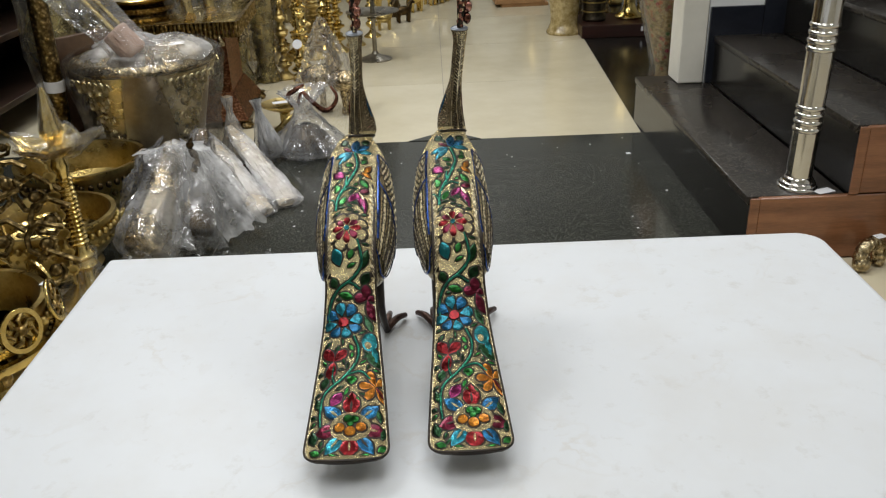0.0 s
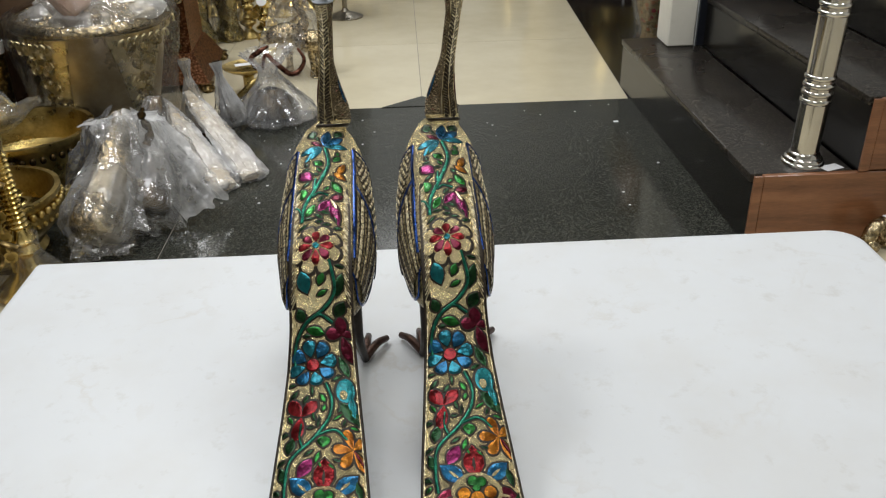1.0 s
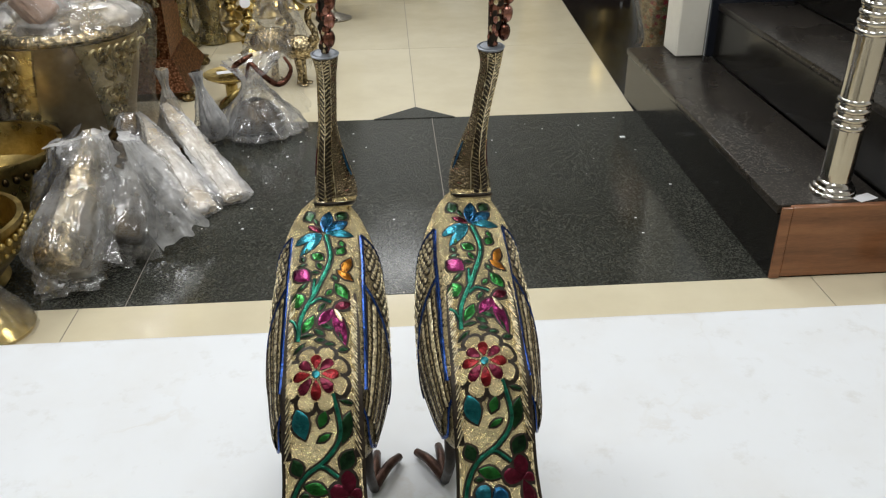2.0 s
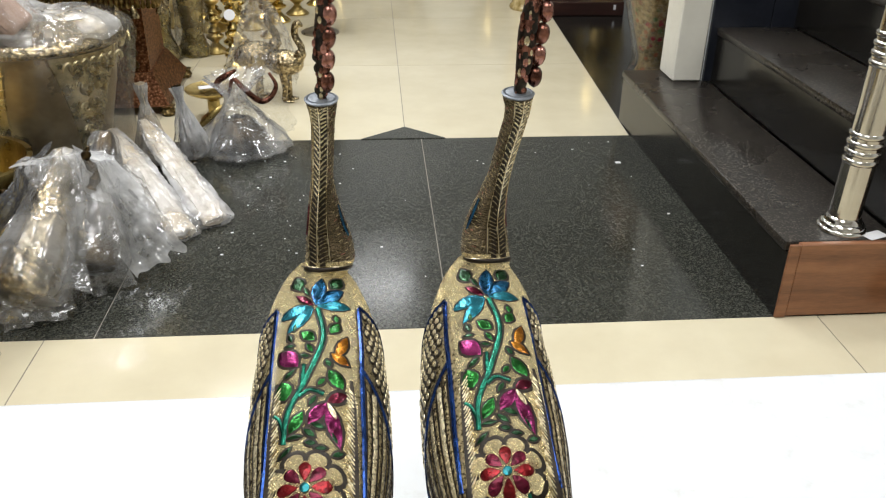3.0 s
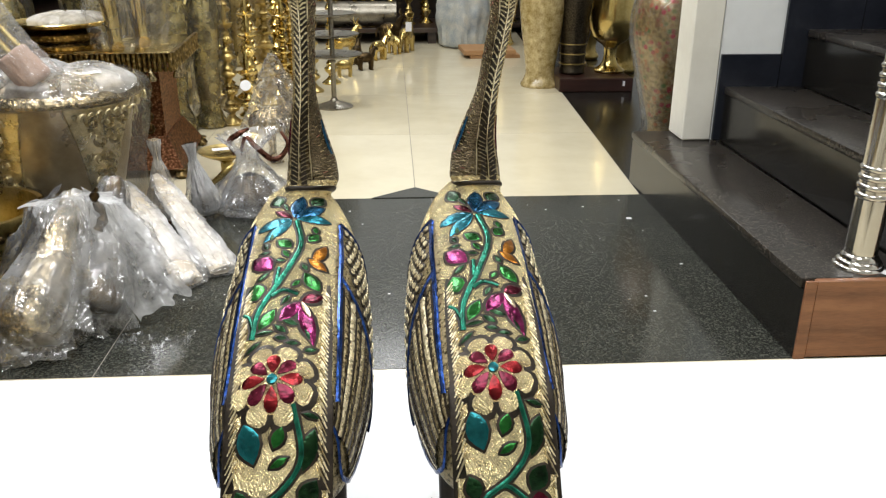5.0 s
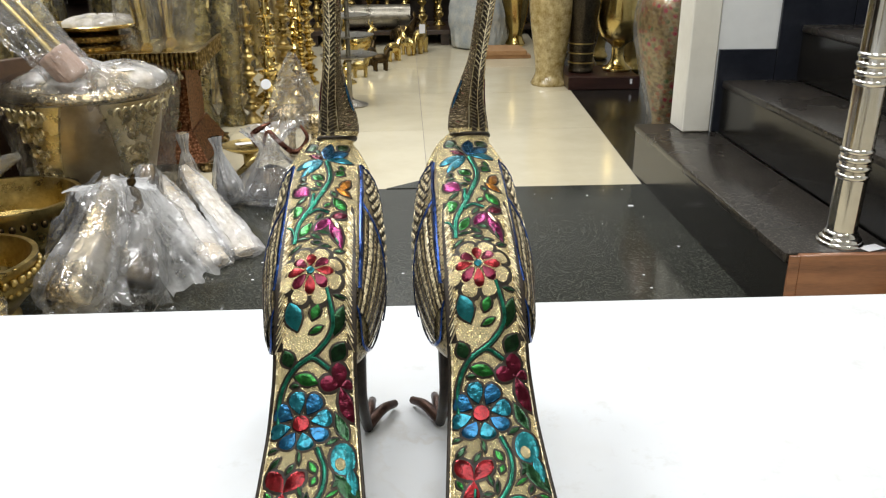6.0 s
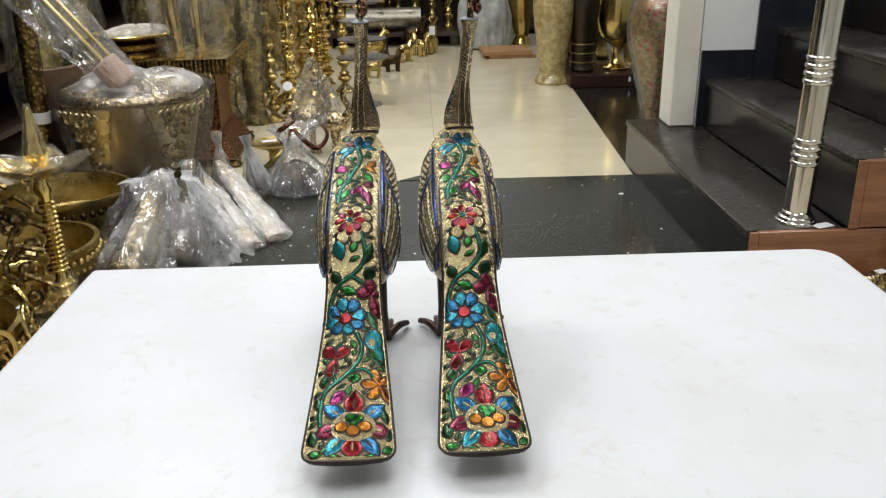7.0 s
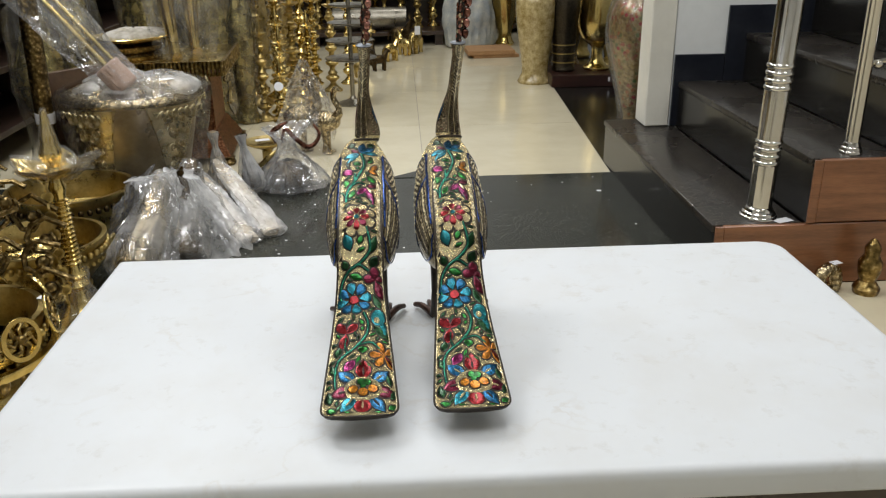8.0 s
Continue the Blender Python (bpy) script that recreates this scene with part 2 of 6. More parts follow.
ORNATE_DARK = ornate("worked_dark_brass", (0.23, 0.16, 0.065), (0.62, 0.46, 0.21), 90, 0.36)
PALE_GOLD = ornate("pale_gold_foil", (0.5, 0.4, 0.24), (0.85, 0.74, 0.5), 110, 0.22)
CAST = plain("pale_cast_brass", (0.44, 0.35, 0.17), (0.84, 0.72, 0.44), 34, 0.3, 0.9, 0.35, 0.003)
COPPER = ornate("worked_copper", (0.30, 0.13, 0.065), (0.64, 0.34, 0.19), 130, 0.45, 0.5, 0.002)
FILM = film("clear_polythene", (0.96, 0.965, 0.98), 0.34, 8, 0.07, 0.45)
FILM_MILKY = film("milky_polythene", (0.96, 0.96, 0.97), 0.6, 7, 0.055, 0.4)
FILM_LOOSE = film("loose_clear_polythene", (0.96, 0.965, 0.98), 0.17, 7, 0.075, 0.5)
FILM_CLEAR = film("thin_polythene", (0.93, 0.93, 0.93), 0.09, 7, 0.04, 0.3)
FILM_TIGHT = film("tight_clear_polythene", (0.9, 0.88, 0.82), 0.035, 7, 0.06, 0.4)
PAPER = plain("white_paper", (0.75, 0.75, 0.77), (0.82, 0.82, 0.84), 20, 0.7)
OLIVE_GILT = plain("olive_gilt_brass", (0.13, 0.10, 0.03), (0.56, 0.46, 0.19), 26, 0.26, 0.85, 0.5, 0.006)
BRONZE = plain("satin_bronze_sheet", (0.30, 0.22, 0.12), (0.50, 0.39, 0.23), 7, 0.34, 0.55, 0.12, 0.002)
PEWTER = plain("dull_pewter", (0.17, 0.155, 0.125), (0.36, 0.33, 0.27), 16, 0.34, 0.9, 0.2, 0.001)
DARK_COPPER = plain("dark_brown_copper", (0.06, 0.02, 0.012), (0.2, 0.08, 0.05), 40, 0.28, 0.8, 0.2, 0.001)
PALE_WRAP = plain("pale_wrapped_piece", (0.46, 0.35, 0.21), (0.80, 0.73, 0.61), 30, 0.5, 0.0, 0.25, 0.004)
CARDBOARD = plain("brown_cardboard", (0.32, 0.17, 0.07), (0.42, 0.24, 0.11), 20, 0.8)
PINK_CARD = plain("pale_pink_card", (0.42, 0.26, 0.19), (0.60, 0.42, 0.33), 26, 0.4, bumps=0.4, dist=0.004)
BROWN_BODY = plain("dark_brown_lacquer", (0.05, 0.026, 0.015), (0.12, 0.066, 0.036), 6, 0.3, bumps=0.1)
GLOW = bpy.data.materials.new("lamp_glow")
GLOW.use_nodes = True
GLOW.node_tree.nodes["Principled BSDF"].inputs["Emission Color"].default_value = (1, 0.9, 0.75, 1)
GLOW.node_tree.nodes["Principled BSDF"].inputs["Emission Strength"].default_value = 25


# ---- mesh helpers ----
def finish(bm, name, mats, smooth=True, angle=38):
    me = bpy.data.meshes.new(name)
    bm.normal_update()
    bm.to_mesh(me)
    bm.free()
    for m in mats if isinstance(mats, (list, tuple)) else [mats]:
        me.materials.append(m)
    if smooth:
        me.shade_smooth()
        me.set_sharp_from_angle(angle=radians(angle))
    return me


def thing(name, at=(0, 0, 0), rz=0, label="", category="", group="", kind=""):
    ob = new(name)
    ob.empty_display_size = 0.05
    ob.matrix_world = pose(*at, 0, 0, rz)
    return tagged(ob, label, category, group, kind)


def part(name, bm, material, parent, label="", smooth=True, angle=38):
    ob = new(name, finish(bm, name, material, smooth, angle))
    ob.parent = parent
    return tagged(ob, label)


def solid(name, bm, material, at=(0, 0, 0), rz=0, label="", category="", group="", kind="", smooth=True):
    ob = new(name, finish(bm, name, material, smooth))
    ob.matrix_world = pose(*at, 0, 0, rz)
    return tagged(ob, label, category, group, kind)


def box(bm, x0, x1, y0, y1, z0, z1, bevel=0.0, seg=1):
    made = bmesh.ops.create_cube(bm, size=1.0, matrix=Matrix.Translation(((x0 + x1) / 2, (y0 + y1) / 2, (z0 + z1) / 2))
                                 @ Matrix.Diagonal((x1 - x0, y1 - y0, z1 - z0, 1)))
    if bevel:
        edges = list({e for v in made["verts"] for e in v.link_edges})
        bmesh.ops.bevel(bm, geom=edges, offset=bevel, segments=seg, affect="EDGES", profile=0.5)
    return bm


def boxed(*a, **k):
    return box(bmesh.new(), *a, **k)


def lathe(profile, seg=32, bm=None, m=Matrix(), wave=0, depth=0.0):
    """Turn (radius, height) pairs about z; wave lobes of the given depth where wanted."""
    bm = bm or bmesh.new()
    rings = []
    for r, z in profile:
        ring = []
        for i in range(seg):
            a = 2 * math.pi * i / seg
            k = r * (1 + depth * math.cos(wave * a)) if wave else r
            ring.append(bm.verts.new(m @ Vector((k * math.cos(a), k * math.sin(a), z))))
        rings.append(ring)
    for p, q in zip(rings, rings[1:]):
        for i in range(seg):
            bm.faces.new((p[i], p[(i + 1) % seg], q[(i + 1) % seg], q[i]))
    if profile[0][0] > 1e-5:
        bm.faces.new(rings[0][::-1])
    if profile[-1][0] > 1e-5:
        bm.faces.new(rings[-1])
    return bm


def tube(bm, pts, radii, seg=8):
    """A round bar along points; radii one number or one for each point."""
    pts = [Vector(p) for p in pts]
    if not isinstance(radii, (list, tuple)):
        radii = [radii] * len(pts)
    rings = []
    side = None
    for i, p in enumerate(pts):
        d = (pts[min(i + 1, len(pts) - 1)] - pts[max(i - 1, 0)]).normalized()
        if side is None:
            side = d.orthogonal().normalized()
        side = (side - d * side.dot(d)).normalized()
        up = d.cross(side)
        rings.append([bm.verts.new(p + (side * math.cos(2 * math.pi * k / seg) + up * math.sin(2 * math.pi * k / seg)) * radii[i]) for k in range(seg)])
    for p, q in zip(rings, rings[1:]):
        for k in range(seg):
            bm.faces.new((p[k], p[(k + 1) % seg], q[(k + 1) % seg], q[k]))
    bm.faces.new(rings[0][::-1])
    bm.faces.new(rings[-1])
    return bm


def ball(bm, at, r, squash=(1, 1, 1), u=10, v=7):
    bmesh.ops.create_uvsphere(bm, u_segments=u, v_segments=v, radius=1.0, matrix=Matrix.Translation(at) @ Matrix.Diagonal((r * squash[0], r * squash[1], r * squash[2], 1)))
    return bm


def curve_pts(pts, n=24):
    """A smooth line through the points (Catmull-Rom)."""
    p = [Vector(q) for q in pts]
    p = [p[0] * 2 - p[1], *p, p[-1] * 2 - p[-2]]
    out = []
    for i in range(n + 1):
        t = i / n * (len(p) - 3)
        k = min(int(t), len(p) - 4)
        f = t - k
        a, b, c, d = p[k:k + 4]
        out.append(0.5 * ((2 * b) + (c - a) * f + (2 * a - 5 * b + 4 * c - d) * f * f + (3 * b - a - 3 * c + d) * f ** 3))
    return out


def crumpled(profile, seg=72, rows=56, fold=0.12, fine=0.02, freq=7, seed=0, pleats=9, m=Matrix()):
    """A polythene bag: turned profile with pleats, folds and creases."""
    bm = bmesh.new()
    off = Vector((seed * 3.7, seed * 1.9, seed * 5.3))
    line = curve_pts([(r, z, 0) for r, z in profile], rows)
    rings = []
    for j, q in enumerate(line):
        ring = []
        for i in range(seg):
            a = 2 * math.pi * i / seg
            d = Vector((math.cos(a), math.sin(a), 0))
            p = Vector((d.x, d.y, q.y * 4)) * 1.0
            big = noise.noise(p * 1.3 + off)
            pl = 1 - abs(noise.noise(Vector((d.x * pleats * 0.4, d.y * pleats * 0.4, q.y * 2)) + off)) * 2
            cr = 1 - abs(noise.noise(Vector((d.x * freq, d.y * freq, q.y * freq * 6)) * 0.5 + off * 2)) * 2
            r = max(q.x, 0.001) * (1 + fold * 1.3 * big + fold * 0.55 * pl) + fine * 0.5 * cr
            ring.append(bm.verts.new(m @ Vector((d.x * r, d.y * r, q.y + fine * 0.5 * big))))
        rings.append(ring)
    for p, q in zip(rings, rings[1:]):
        for i in range(seg):
            bm.faces.new((p[i], p[(i + 1) % seg], q[(i + 1) % seg], q[i]))
    return bm


def sheet(corners, n=26, amp=0.015, seed=0, ragged=0.02):
    """A hanging scrap of polythene between four corners, creased, with an uneven edge."""
    bm = bmesh.new()
    a, b, c, d = (Vector(p) for p in corners)
    nor = (b - a).cross(d - a).normalized()
    grid = []
    for i in range(n + 1):
        row = []
        for j in range(n + 1):
            u, v = i / n, j / n
            p = a.lerp(b, u).lerp(d.lerp(c, u), v)
            q = Vector((u * 2.2, v * 1.5, seed * 7.1))
            h = (1 - abs(noise.noise(q)) * 2.2) + 0.35 * noise.noise(q * 2.6) + 1.6 * noise.noise(q * 0.5) + 0.1 * (1 - abs(noise.noise(q * 6.5)) * 2)
            e = ragged * noise.noise(Vector((u * 5, v * 5, seed * 3.3))) * (1 if min(u, v, 1 - u, 1 - v) < 0.02 else 0.3)
            row.append(bm.verts.new(p + nor * (amp * h) + (b - a).normalized() * e + (d - a).normalized() * e))
        grid.append(row)
    for i in range(n):
        for j in range(n):
            bm.faces.new((grid[i][j], grid[i + 1][j], grid[i + 1][j + 1], grid[i][j + 1]))
    return bm


# ---- the room ----
XL, XR, YF, YB = -2.1, 3.0, -2.2, 7.9
solid("floor", boxed(XL, XR, YF, YB, -0.08, -0.0012), GROUT, label="grey grouted bed under the tiled shop floor", category="floor", kind="structure")
FLOOR = bpy.data.objects["floor"]
solid("ceiling", boxed(XL, XR, YF, YB, CEIL, CEIL + 0.1), CEIL_PAINT, label="plain off-white shop ceiling", category="ceiling", kind="structure")
for wname, w in (("wall_west", (XL - 0.12, XL, YF, YB)), ("wall_east", (XR, XR + 0.12, YF, YB)),
                 ("wall_south", (XL - 0.12, XR + 0.12, YF - 0.12, YF)), ("wall_north", (XL - 0.12, XR + 0.12, YB, YB + 0.12))):
    solid(wname, boxed(*w, -0.08, CEIL), WALL_PAINT, label="white painted shop wall", category="wall", kind="structure")

STEP_X, RISE, RUN, STAIR_Y0, STAIR_Y1 = 0.75, 0.17, 0.235, 2.228, 3.31


def edge_x(y):
    """The slightly skewed right-hand edge of the pale tiles."""
    return 0.744 + (y - 3.31) * 0.047


def slab(points, z0, z1):
    bm = bmesh.new()
    low = [bm.verts.new((x, y, z0)) for x, y in points]
    top = [bm.verts.new((x, y, z1)) for x, y in points]
    bm.faces.new(low[::-1])
    bm.faces.new(top)
    for i in range(len(points)):
        j = (i + 1) % len(points)
        bm.faces.new((low[i], low[j], top[j], top[i]))
    return bm


def floor_tile(name, points, mat):
    part(name, slab(points, -0.03, 0.0), mat, FLOOR, smooth=False)


GAP = 0.0012
# pale tiles behind the dark granite
for i in range(-3, 1):
    for j in range(6):
        x0, x1, y0, y1 = 0.031 + 0.8 * i + GAP, 0.031 + 0.8 * (i + 1) - GAP, 3.302 + 0.833 * j + GAP, 3.302 + 0.833 * (j + 1) - GAP
        x0, y1 = max(x0, XL), min(y1, YB)
        if y0 >= y1:
            continue
        if i == 0:
            floor_tile("floor_tile", [(x0, y0), (edge_x(y0) - GAP, y0), (edge_x(y1) - GAP, y1), (x0, y1)], TILE)
            floor_tile("granite_slab", [(edge_x(y0) + GAP, y0), (XR, y0), (XR, y1), (edge_x(y1) + GAP, y1)], BLACK_GRANITE)
        else:
            floor_tile("floor_tile", [(x0, y0), (x1, y0), (x1, y1), (x0, y1)], TILE)
# the dark granite band
for x0, x1 in ((XL, -1.31), (-1.31, -0.615), (-0.615, 0.08), (0.08, STEP_X + 0.02), (STEP_X + 0.02, XR)):
    floor_tile("granite_slab", [(x0 + GAP, 2.232 + GAP), (x1 - GAP, 2.232 + GAP), (x1 - GAP, 3.302 - GAP), (x0 + GAP, 3.302 - GAP)], GRANITE)
# pale tiles in front of it and under the table
for x0, x1 in ((XL, -1.48), (-1.48, -0.708), (-0.708, 0.068), (0.068, 0.842), (0.842, 1.62), (1.62, XR)):
    for j in range(6):
        y1 = 2.232 - 0.775 * j
        y0 = max(y1 - 0.775, YF)
        floor_tile("floor_tile", [(x0 + GAP, y0 + GAP), (x1 - GAP, y0 + GAP), (x1 - GAP, y1 - GAP), (x0 + GAP, y1 - GAP)], TILE)
part("granite_inlay", slab([(-0.107, 3.3), (0.155, 3.3), (0.031, 3.406)], -0.01, 0.0025), GRANITE, FLOOR, "dark granite triangle let into the pale tiles", smooth=False)

# ---- the stairs ----
stairs = thing("stairs", label="black granite stairs with walnut side panels", category="stairs", kind="structure")
for i in range(6):
    x0, top = STEP_X + RUN * i, RISE * (i + 1)
    x1 = x0 + RUN if i < 5 else XR
    bm = boxed(x0 - 0.006, x1 - 0.0055, STAIR_Y0 + 0.0145, STAIR_Y1 + (0.14 if i == 0 else -0.001), top - 0.022, top, 0.005, 2)
    part("tread", bm, TREAD, stairs)
    part("riser", boxed(x0, x0 + 0.02, STAIR_Y0 + 0.004, STAIR_Y1 + (0.138 if i == 0 else -0.002), top - RISE, top - 0.0225), BLACK_GRANITE, stairs, smooth=False)
    part("side_panel", boxed(x0 + 0.0205, XR, STAIR_Y0, STAIR_Y0 + 0.014, top - RISE + 0.003, top - 0.001, 0.002), WALNUT, stairs, "walnut veneer side panel", smooth=False)
    part("panel_edge", boxed(x0 - 0.002, x0 + 0.02, STAIR_Y0 - 0.003, STAIR_Y0 + 0.0035, top - RISE + 0.002, top - 0.001, 0.001), WALNUT, stairs, smooth=False)

# ---- the wall beside the stairs, with its stepped black skirting ----
wall = solid("wall_stair", boxed(0.96, XR, 3.325, 3.45, 0.0, CEIL), WALL_PAINT, label="white painted wall above black tiled skirting", category="wall", kind="structure")
for i in range(7):
    x0 = 0.962 if i == 0 else 1.147 + RUN * (i - 1)
    x1 = 1.147 + RUN * i if i < 6 else XR
    lo = 0.1415 if i == 0 else 0.3 + RISE * (i - 1)
    part("skirting_tile", boxed(x0 + 0.001, x1 - 0.001, 3.312, 3.3265, lo + 0.03, 0.436 + 0.172 * i, 0.0015), BLACK_TILE, wall, smooth=False)
solid("column", boxed(0.866, 0.957, 3.318, 3.448, 0.1705, CEIL, 0.004), COLUMN_PAINT, label="cream painted square column on the lowest step", category="column", kind="structure", smooth=False)

# ---- ceiling lights ----
for px, py, size, watts in PANELS:
    fixture = thing("ceiling_light", (px, py, CEIL), label="square white ceiling light panel", category="ceiling light", group="ceiling lights")
    bm = bmesh.new()
    h = size / 2
    for a in (-1, 1):
        box(bm, a * (h + 0.015) - 0.015, a * (h + 0.015) + 0.015, -h - 0.03, h + 0.03, -0.02, 0)
        box(bm, -h, h, a * (h + 0.015) - 0.015, a * (h + 0.015) + 0.015, -0.02, 0)
    part("frame", bm, STEEL, fixture)
for i in range(9):
    fixture = thing("downlight", (-0.9 + 0.85 * (i % 3), 4.0 + 1.3 * (i // 3) + 0.2 * (i % 2), CEIL), label="small round recessed downlight", category="downlight", group="downlights")
    part("trim_ring", lathe([(0.035, 0), (0.05, 0), (0.05, -0.008), (0.035, -0.008), (0.035, 0)], 24), STEEL, fixture)
    part("bulb", lathe([(0.0, -0.004), (0.033, -0.004), (0.033, -0.001), (0, -0.001)], 20), GLOW, fixture)

# ---- the table ----
TOP = 0.427
table = thing("coffee_table", (0.03, 1.2, 0), label="low table with a worn white marble top", category="table")


def table_top():
    """A slab with three small-radius corners and one large one, its edges rounded over."""
    bm = bmesh.new()
    x0, x1, y0, y1 = -0.52, 0.523, -0.29, 0.289
    outline = []
    for cx, cy, r, a0 in ((x1, y0, 0.03, -90), (x1, y1, 0.035, 0), (x0, y1, 0.006, 90), (x0, y0, 0.02, 180)):
        ox, oy = cx - math.copysign(r, cx), cy - math.copysign(r, cy)
        outline += [(ox + r * math.cos(radians(a0 + 90 * k / 8)), oy + r * math.sin(radians(a0 + 90 * k / 8))) for k in range(9)]
    rings = []
    for inset, z in ((0.006, -0.038), (0.0, -0.032), (0.0, -0.012), (0.0015, -0.005), (0.005, -0.0012), (0.010, 0.0)):
        ring = []
        for x, y in outline:
            ring.append(bm.verts.new((x - math.copysign(inset, x), y - math.copysign(inset, y), TOP + z)))
        rings.append(ring)
    for p, q in zip(rings, rings[1:]):
        for i in range(len(p)):
            bm.faces.new((p[i], p[(i + 1) % len(p)], q[(i + 1) % len(p)], q[i]))
    bm.faces.new(rings[-1])
    bm.faces.new(rings[0][::-1])
    return bm


part("tabletop", table_top(), MARBLE, table, "white marble slab with faint grey smudges")
for sx in (-1, 1):
    for sy in (-1, 1):
        part("leg", boxed(sx * 0.44 - 0.025, sx * 0.44 + 0.025, sy * 0.22 - 0.025, sy * 0.22 + 0.025, 0.0, TOP - 0.099, 0.004), DARK_WOOD, table)
for sy in (-1, 1):
    part("apron", boxed(-0.46, 0.46, sy * 0.23 - 0.01, sy * 0.23 + 0.01, TOP - 0.098, TOP - 0.0385), DARK_WOOD, table)


# ---- the two enamelled peacock figurines ----
GROUND = hatched("engraved_brass_ground", (1.0, 0.84, 0.48), (0.16, 0.11, 0.038), 5200, 0.2, 0.5)
HATCH_DARK = hatched("cut_border", (0.17, 0.13, 0.075), (0.012, 0.009, 0.006), 3400, 0.24, 0.5, (0.2, 0.15, 0.96))
BIRD_DARK = plain("oxidised_brass", (0.008, 0.0055, 0.004), (0.035, 0.024, 0.014), 90, 0.42, 0.5, 0.2, 0.0005, space="Object")
BIRD_GOLD = plain("bright_cut_brass", (0.45, 0.37, 0.22), (0.74, 0.65, 0.46), 140, 0.24, 1.0, 0.3, 0.0005, space="Object")
BIRD_GREY = plain("grey_socket", (0.13, 0.145, 0.17), (0.26, 0.28, 0.31), 90, 0.4, 0.5, space="Object")
BIRD_COPPER = plain("dark_copper", (0.05, 0.018, 0.012), (0.30, 0.13, 0.09), 60, 0.25, 0.9, 0.2, 0.0005, space="Object")
BIRD_MATS = [GROUND, HATCH_DARK, BIRD_DARK, BIRD_GOLD,
             enamel("red_enamel", (0.0728, 0.0017, 0.0034), (0.2246, 0.0094, 0.0125)),
             enamel("maroon_enamel", (0.0420, 0.0016, 0.0073), (0.1288, 0.0070, 0.0263)),
             enamel("magenta_enamel", (0.0761, 0.0029, 0.0285), (0.2228, 0.0185, 0.1060)),
             enamel("orange_enamel", (0.1818, 0.0490, 0.0035), (0.3896, 0.1558, 0.0117)),
             enamel("blue_enamel", (0.0025, 0.0346, 0.0944), (0.0126, 0.1195, 0.2327)),
             enamel("sky_enamel", (0.0040, 0.0708, 0.1010), (0.0169, 0.1913, 0.2476)),
             enamel("turquoise_enamel", (0.0039, 0.0735, 0.0881), (0.0109, 0.1636, 0.1797)),
             enamel("stem_enamel", (0.0015, 0.0461, 0.0277), (0.0149, 0.2094, 0.1342)),
             enamel("green_enamel", (0.0029, 0.0404, 0.0058), (0.0234, 0.1963, 0.0327)),
             enamel("dark_green_enamel", (0.0023, 0.0135, 0.0046), (0.0125, 0.0623, 0.0187)),
             enamel("royal_blue_line", (0.0031, 0.0135, 0.0770), (0.0187, 0.0685, 0.2617)),
             BIRD_GREY, BIRD_COPPER, plain("brown_toes", (0.03, 0.015, 0.01), (0.10, 0.05, 0.035), 90, 0.4, 0.7, 0.3, 0.0005, space="Object"),
             plain("rose_copper", (0.2, 0.08, 0.06), (0.5, 0.25, 0.2), 120, 0.22, 0.9, 0.2, 0.0005, space="Object"),
             plain("feather_brass", (0.10, 0.075, 0.035), (0.48, 0.39, 0.22), 420, 0.3, 0.9, 0.8, 0.0006, space="Object"),
             plain("pale_bead_brass", (0.60, 0.50, 0.29), (0.92, 0.82, 0.58), 260, 0.26, 0.7, 0.5, 0.0006, space="Object")]
(GR, HT, DK, GD, RED, MAR, MAG, ORA, BLU, SKY, TUR, STM, GRN, DGR, ROY, GRY, COP, TOE, ROSE, FEA, PRL) = range(21)


def line_fn(pairs):
    """A smooth function through (place, value) pairs."""
    px, pv = [p for p, _ in pairs], [v for _, v in pairs]
    fine = np.linspace(px[0], px[-1], 400)
    val = np.interp(fine, px, pv)
    k = np.hanning(27)
    val = np.convolve(np.pad(val, 13, mode="reflect", reflect_type="odd"), k / k.sum(), mode="valid")
    return lambda x: float(np.interp(x, fine, val))


RIDGE = line_fn([(-0.017, 0.029), (0.017, 0.040), (0.05, 0.0515), (0.092, 0.070), (0.125, 0.0885), (0.15, 0.114), (0.168, 0.1405),
                 (0.189, 0.1635), (0.229, 0.182), (0.272, 0.1995), (0.316, 0.213), (0.35, 0.222)])
TAIL_W = line_fn([(-0.017, 0.0412), (0.0, 0.0400), (0.05, 0.0360), (0.118, 0.0292), (0.15, 0.0262), (0.19, 0.0265), (0.30, 0.0250), (0.335, 0.0225), (0.35, 0.017)])
BODY_W = line_fn([(0.165, 0.022), (0.18, 0.034), (0.20, 0.0378), (0.225, 0.0424), (0.25, 0.0440), (0.28, 0.0436), (0.31, 0.0405), (0.33, 0.0345), (0.343, 0.0275), (0.35, 0.0200)])
BODY_LOW = line_fn([(0.165, 0.10), (0.20, 0.083), (0.25, 0.076), (0.30, 0.095), (0.335, 0.15), (0.35, 0.178)])
GIRTH = 0.52  # height of the widest line, as a share of the body


def smooth_step(a, b, x):
    t = min(1, max(0, (x - a) / (b - a)))
    return t * t * (3 - 2 * t)


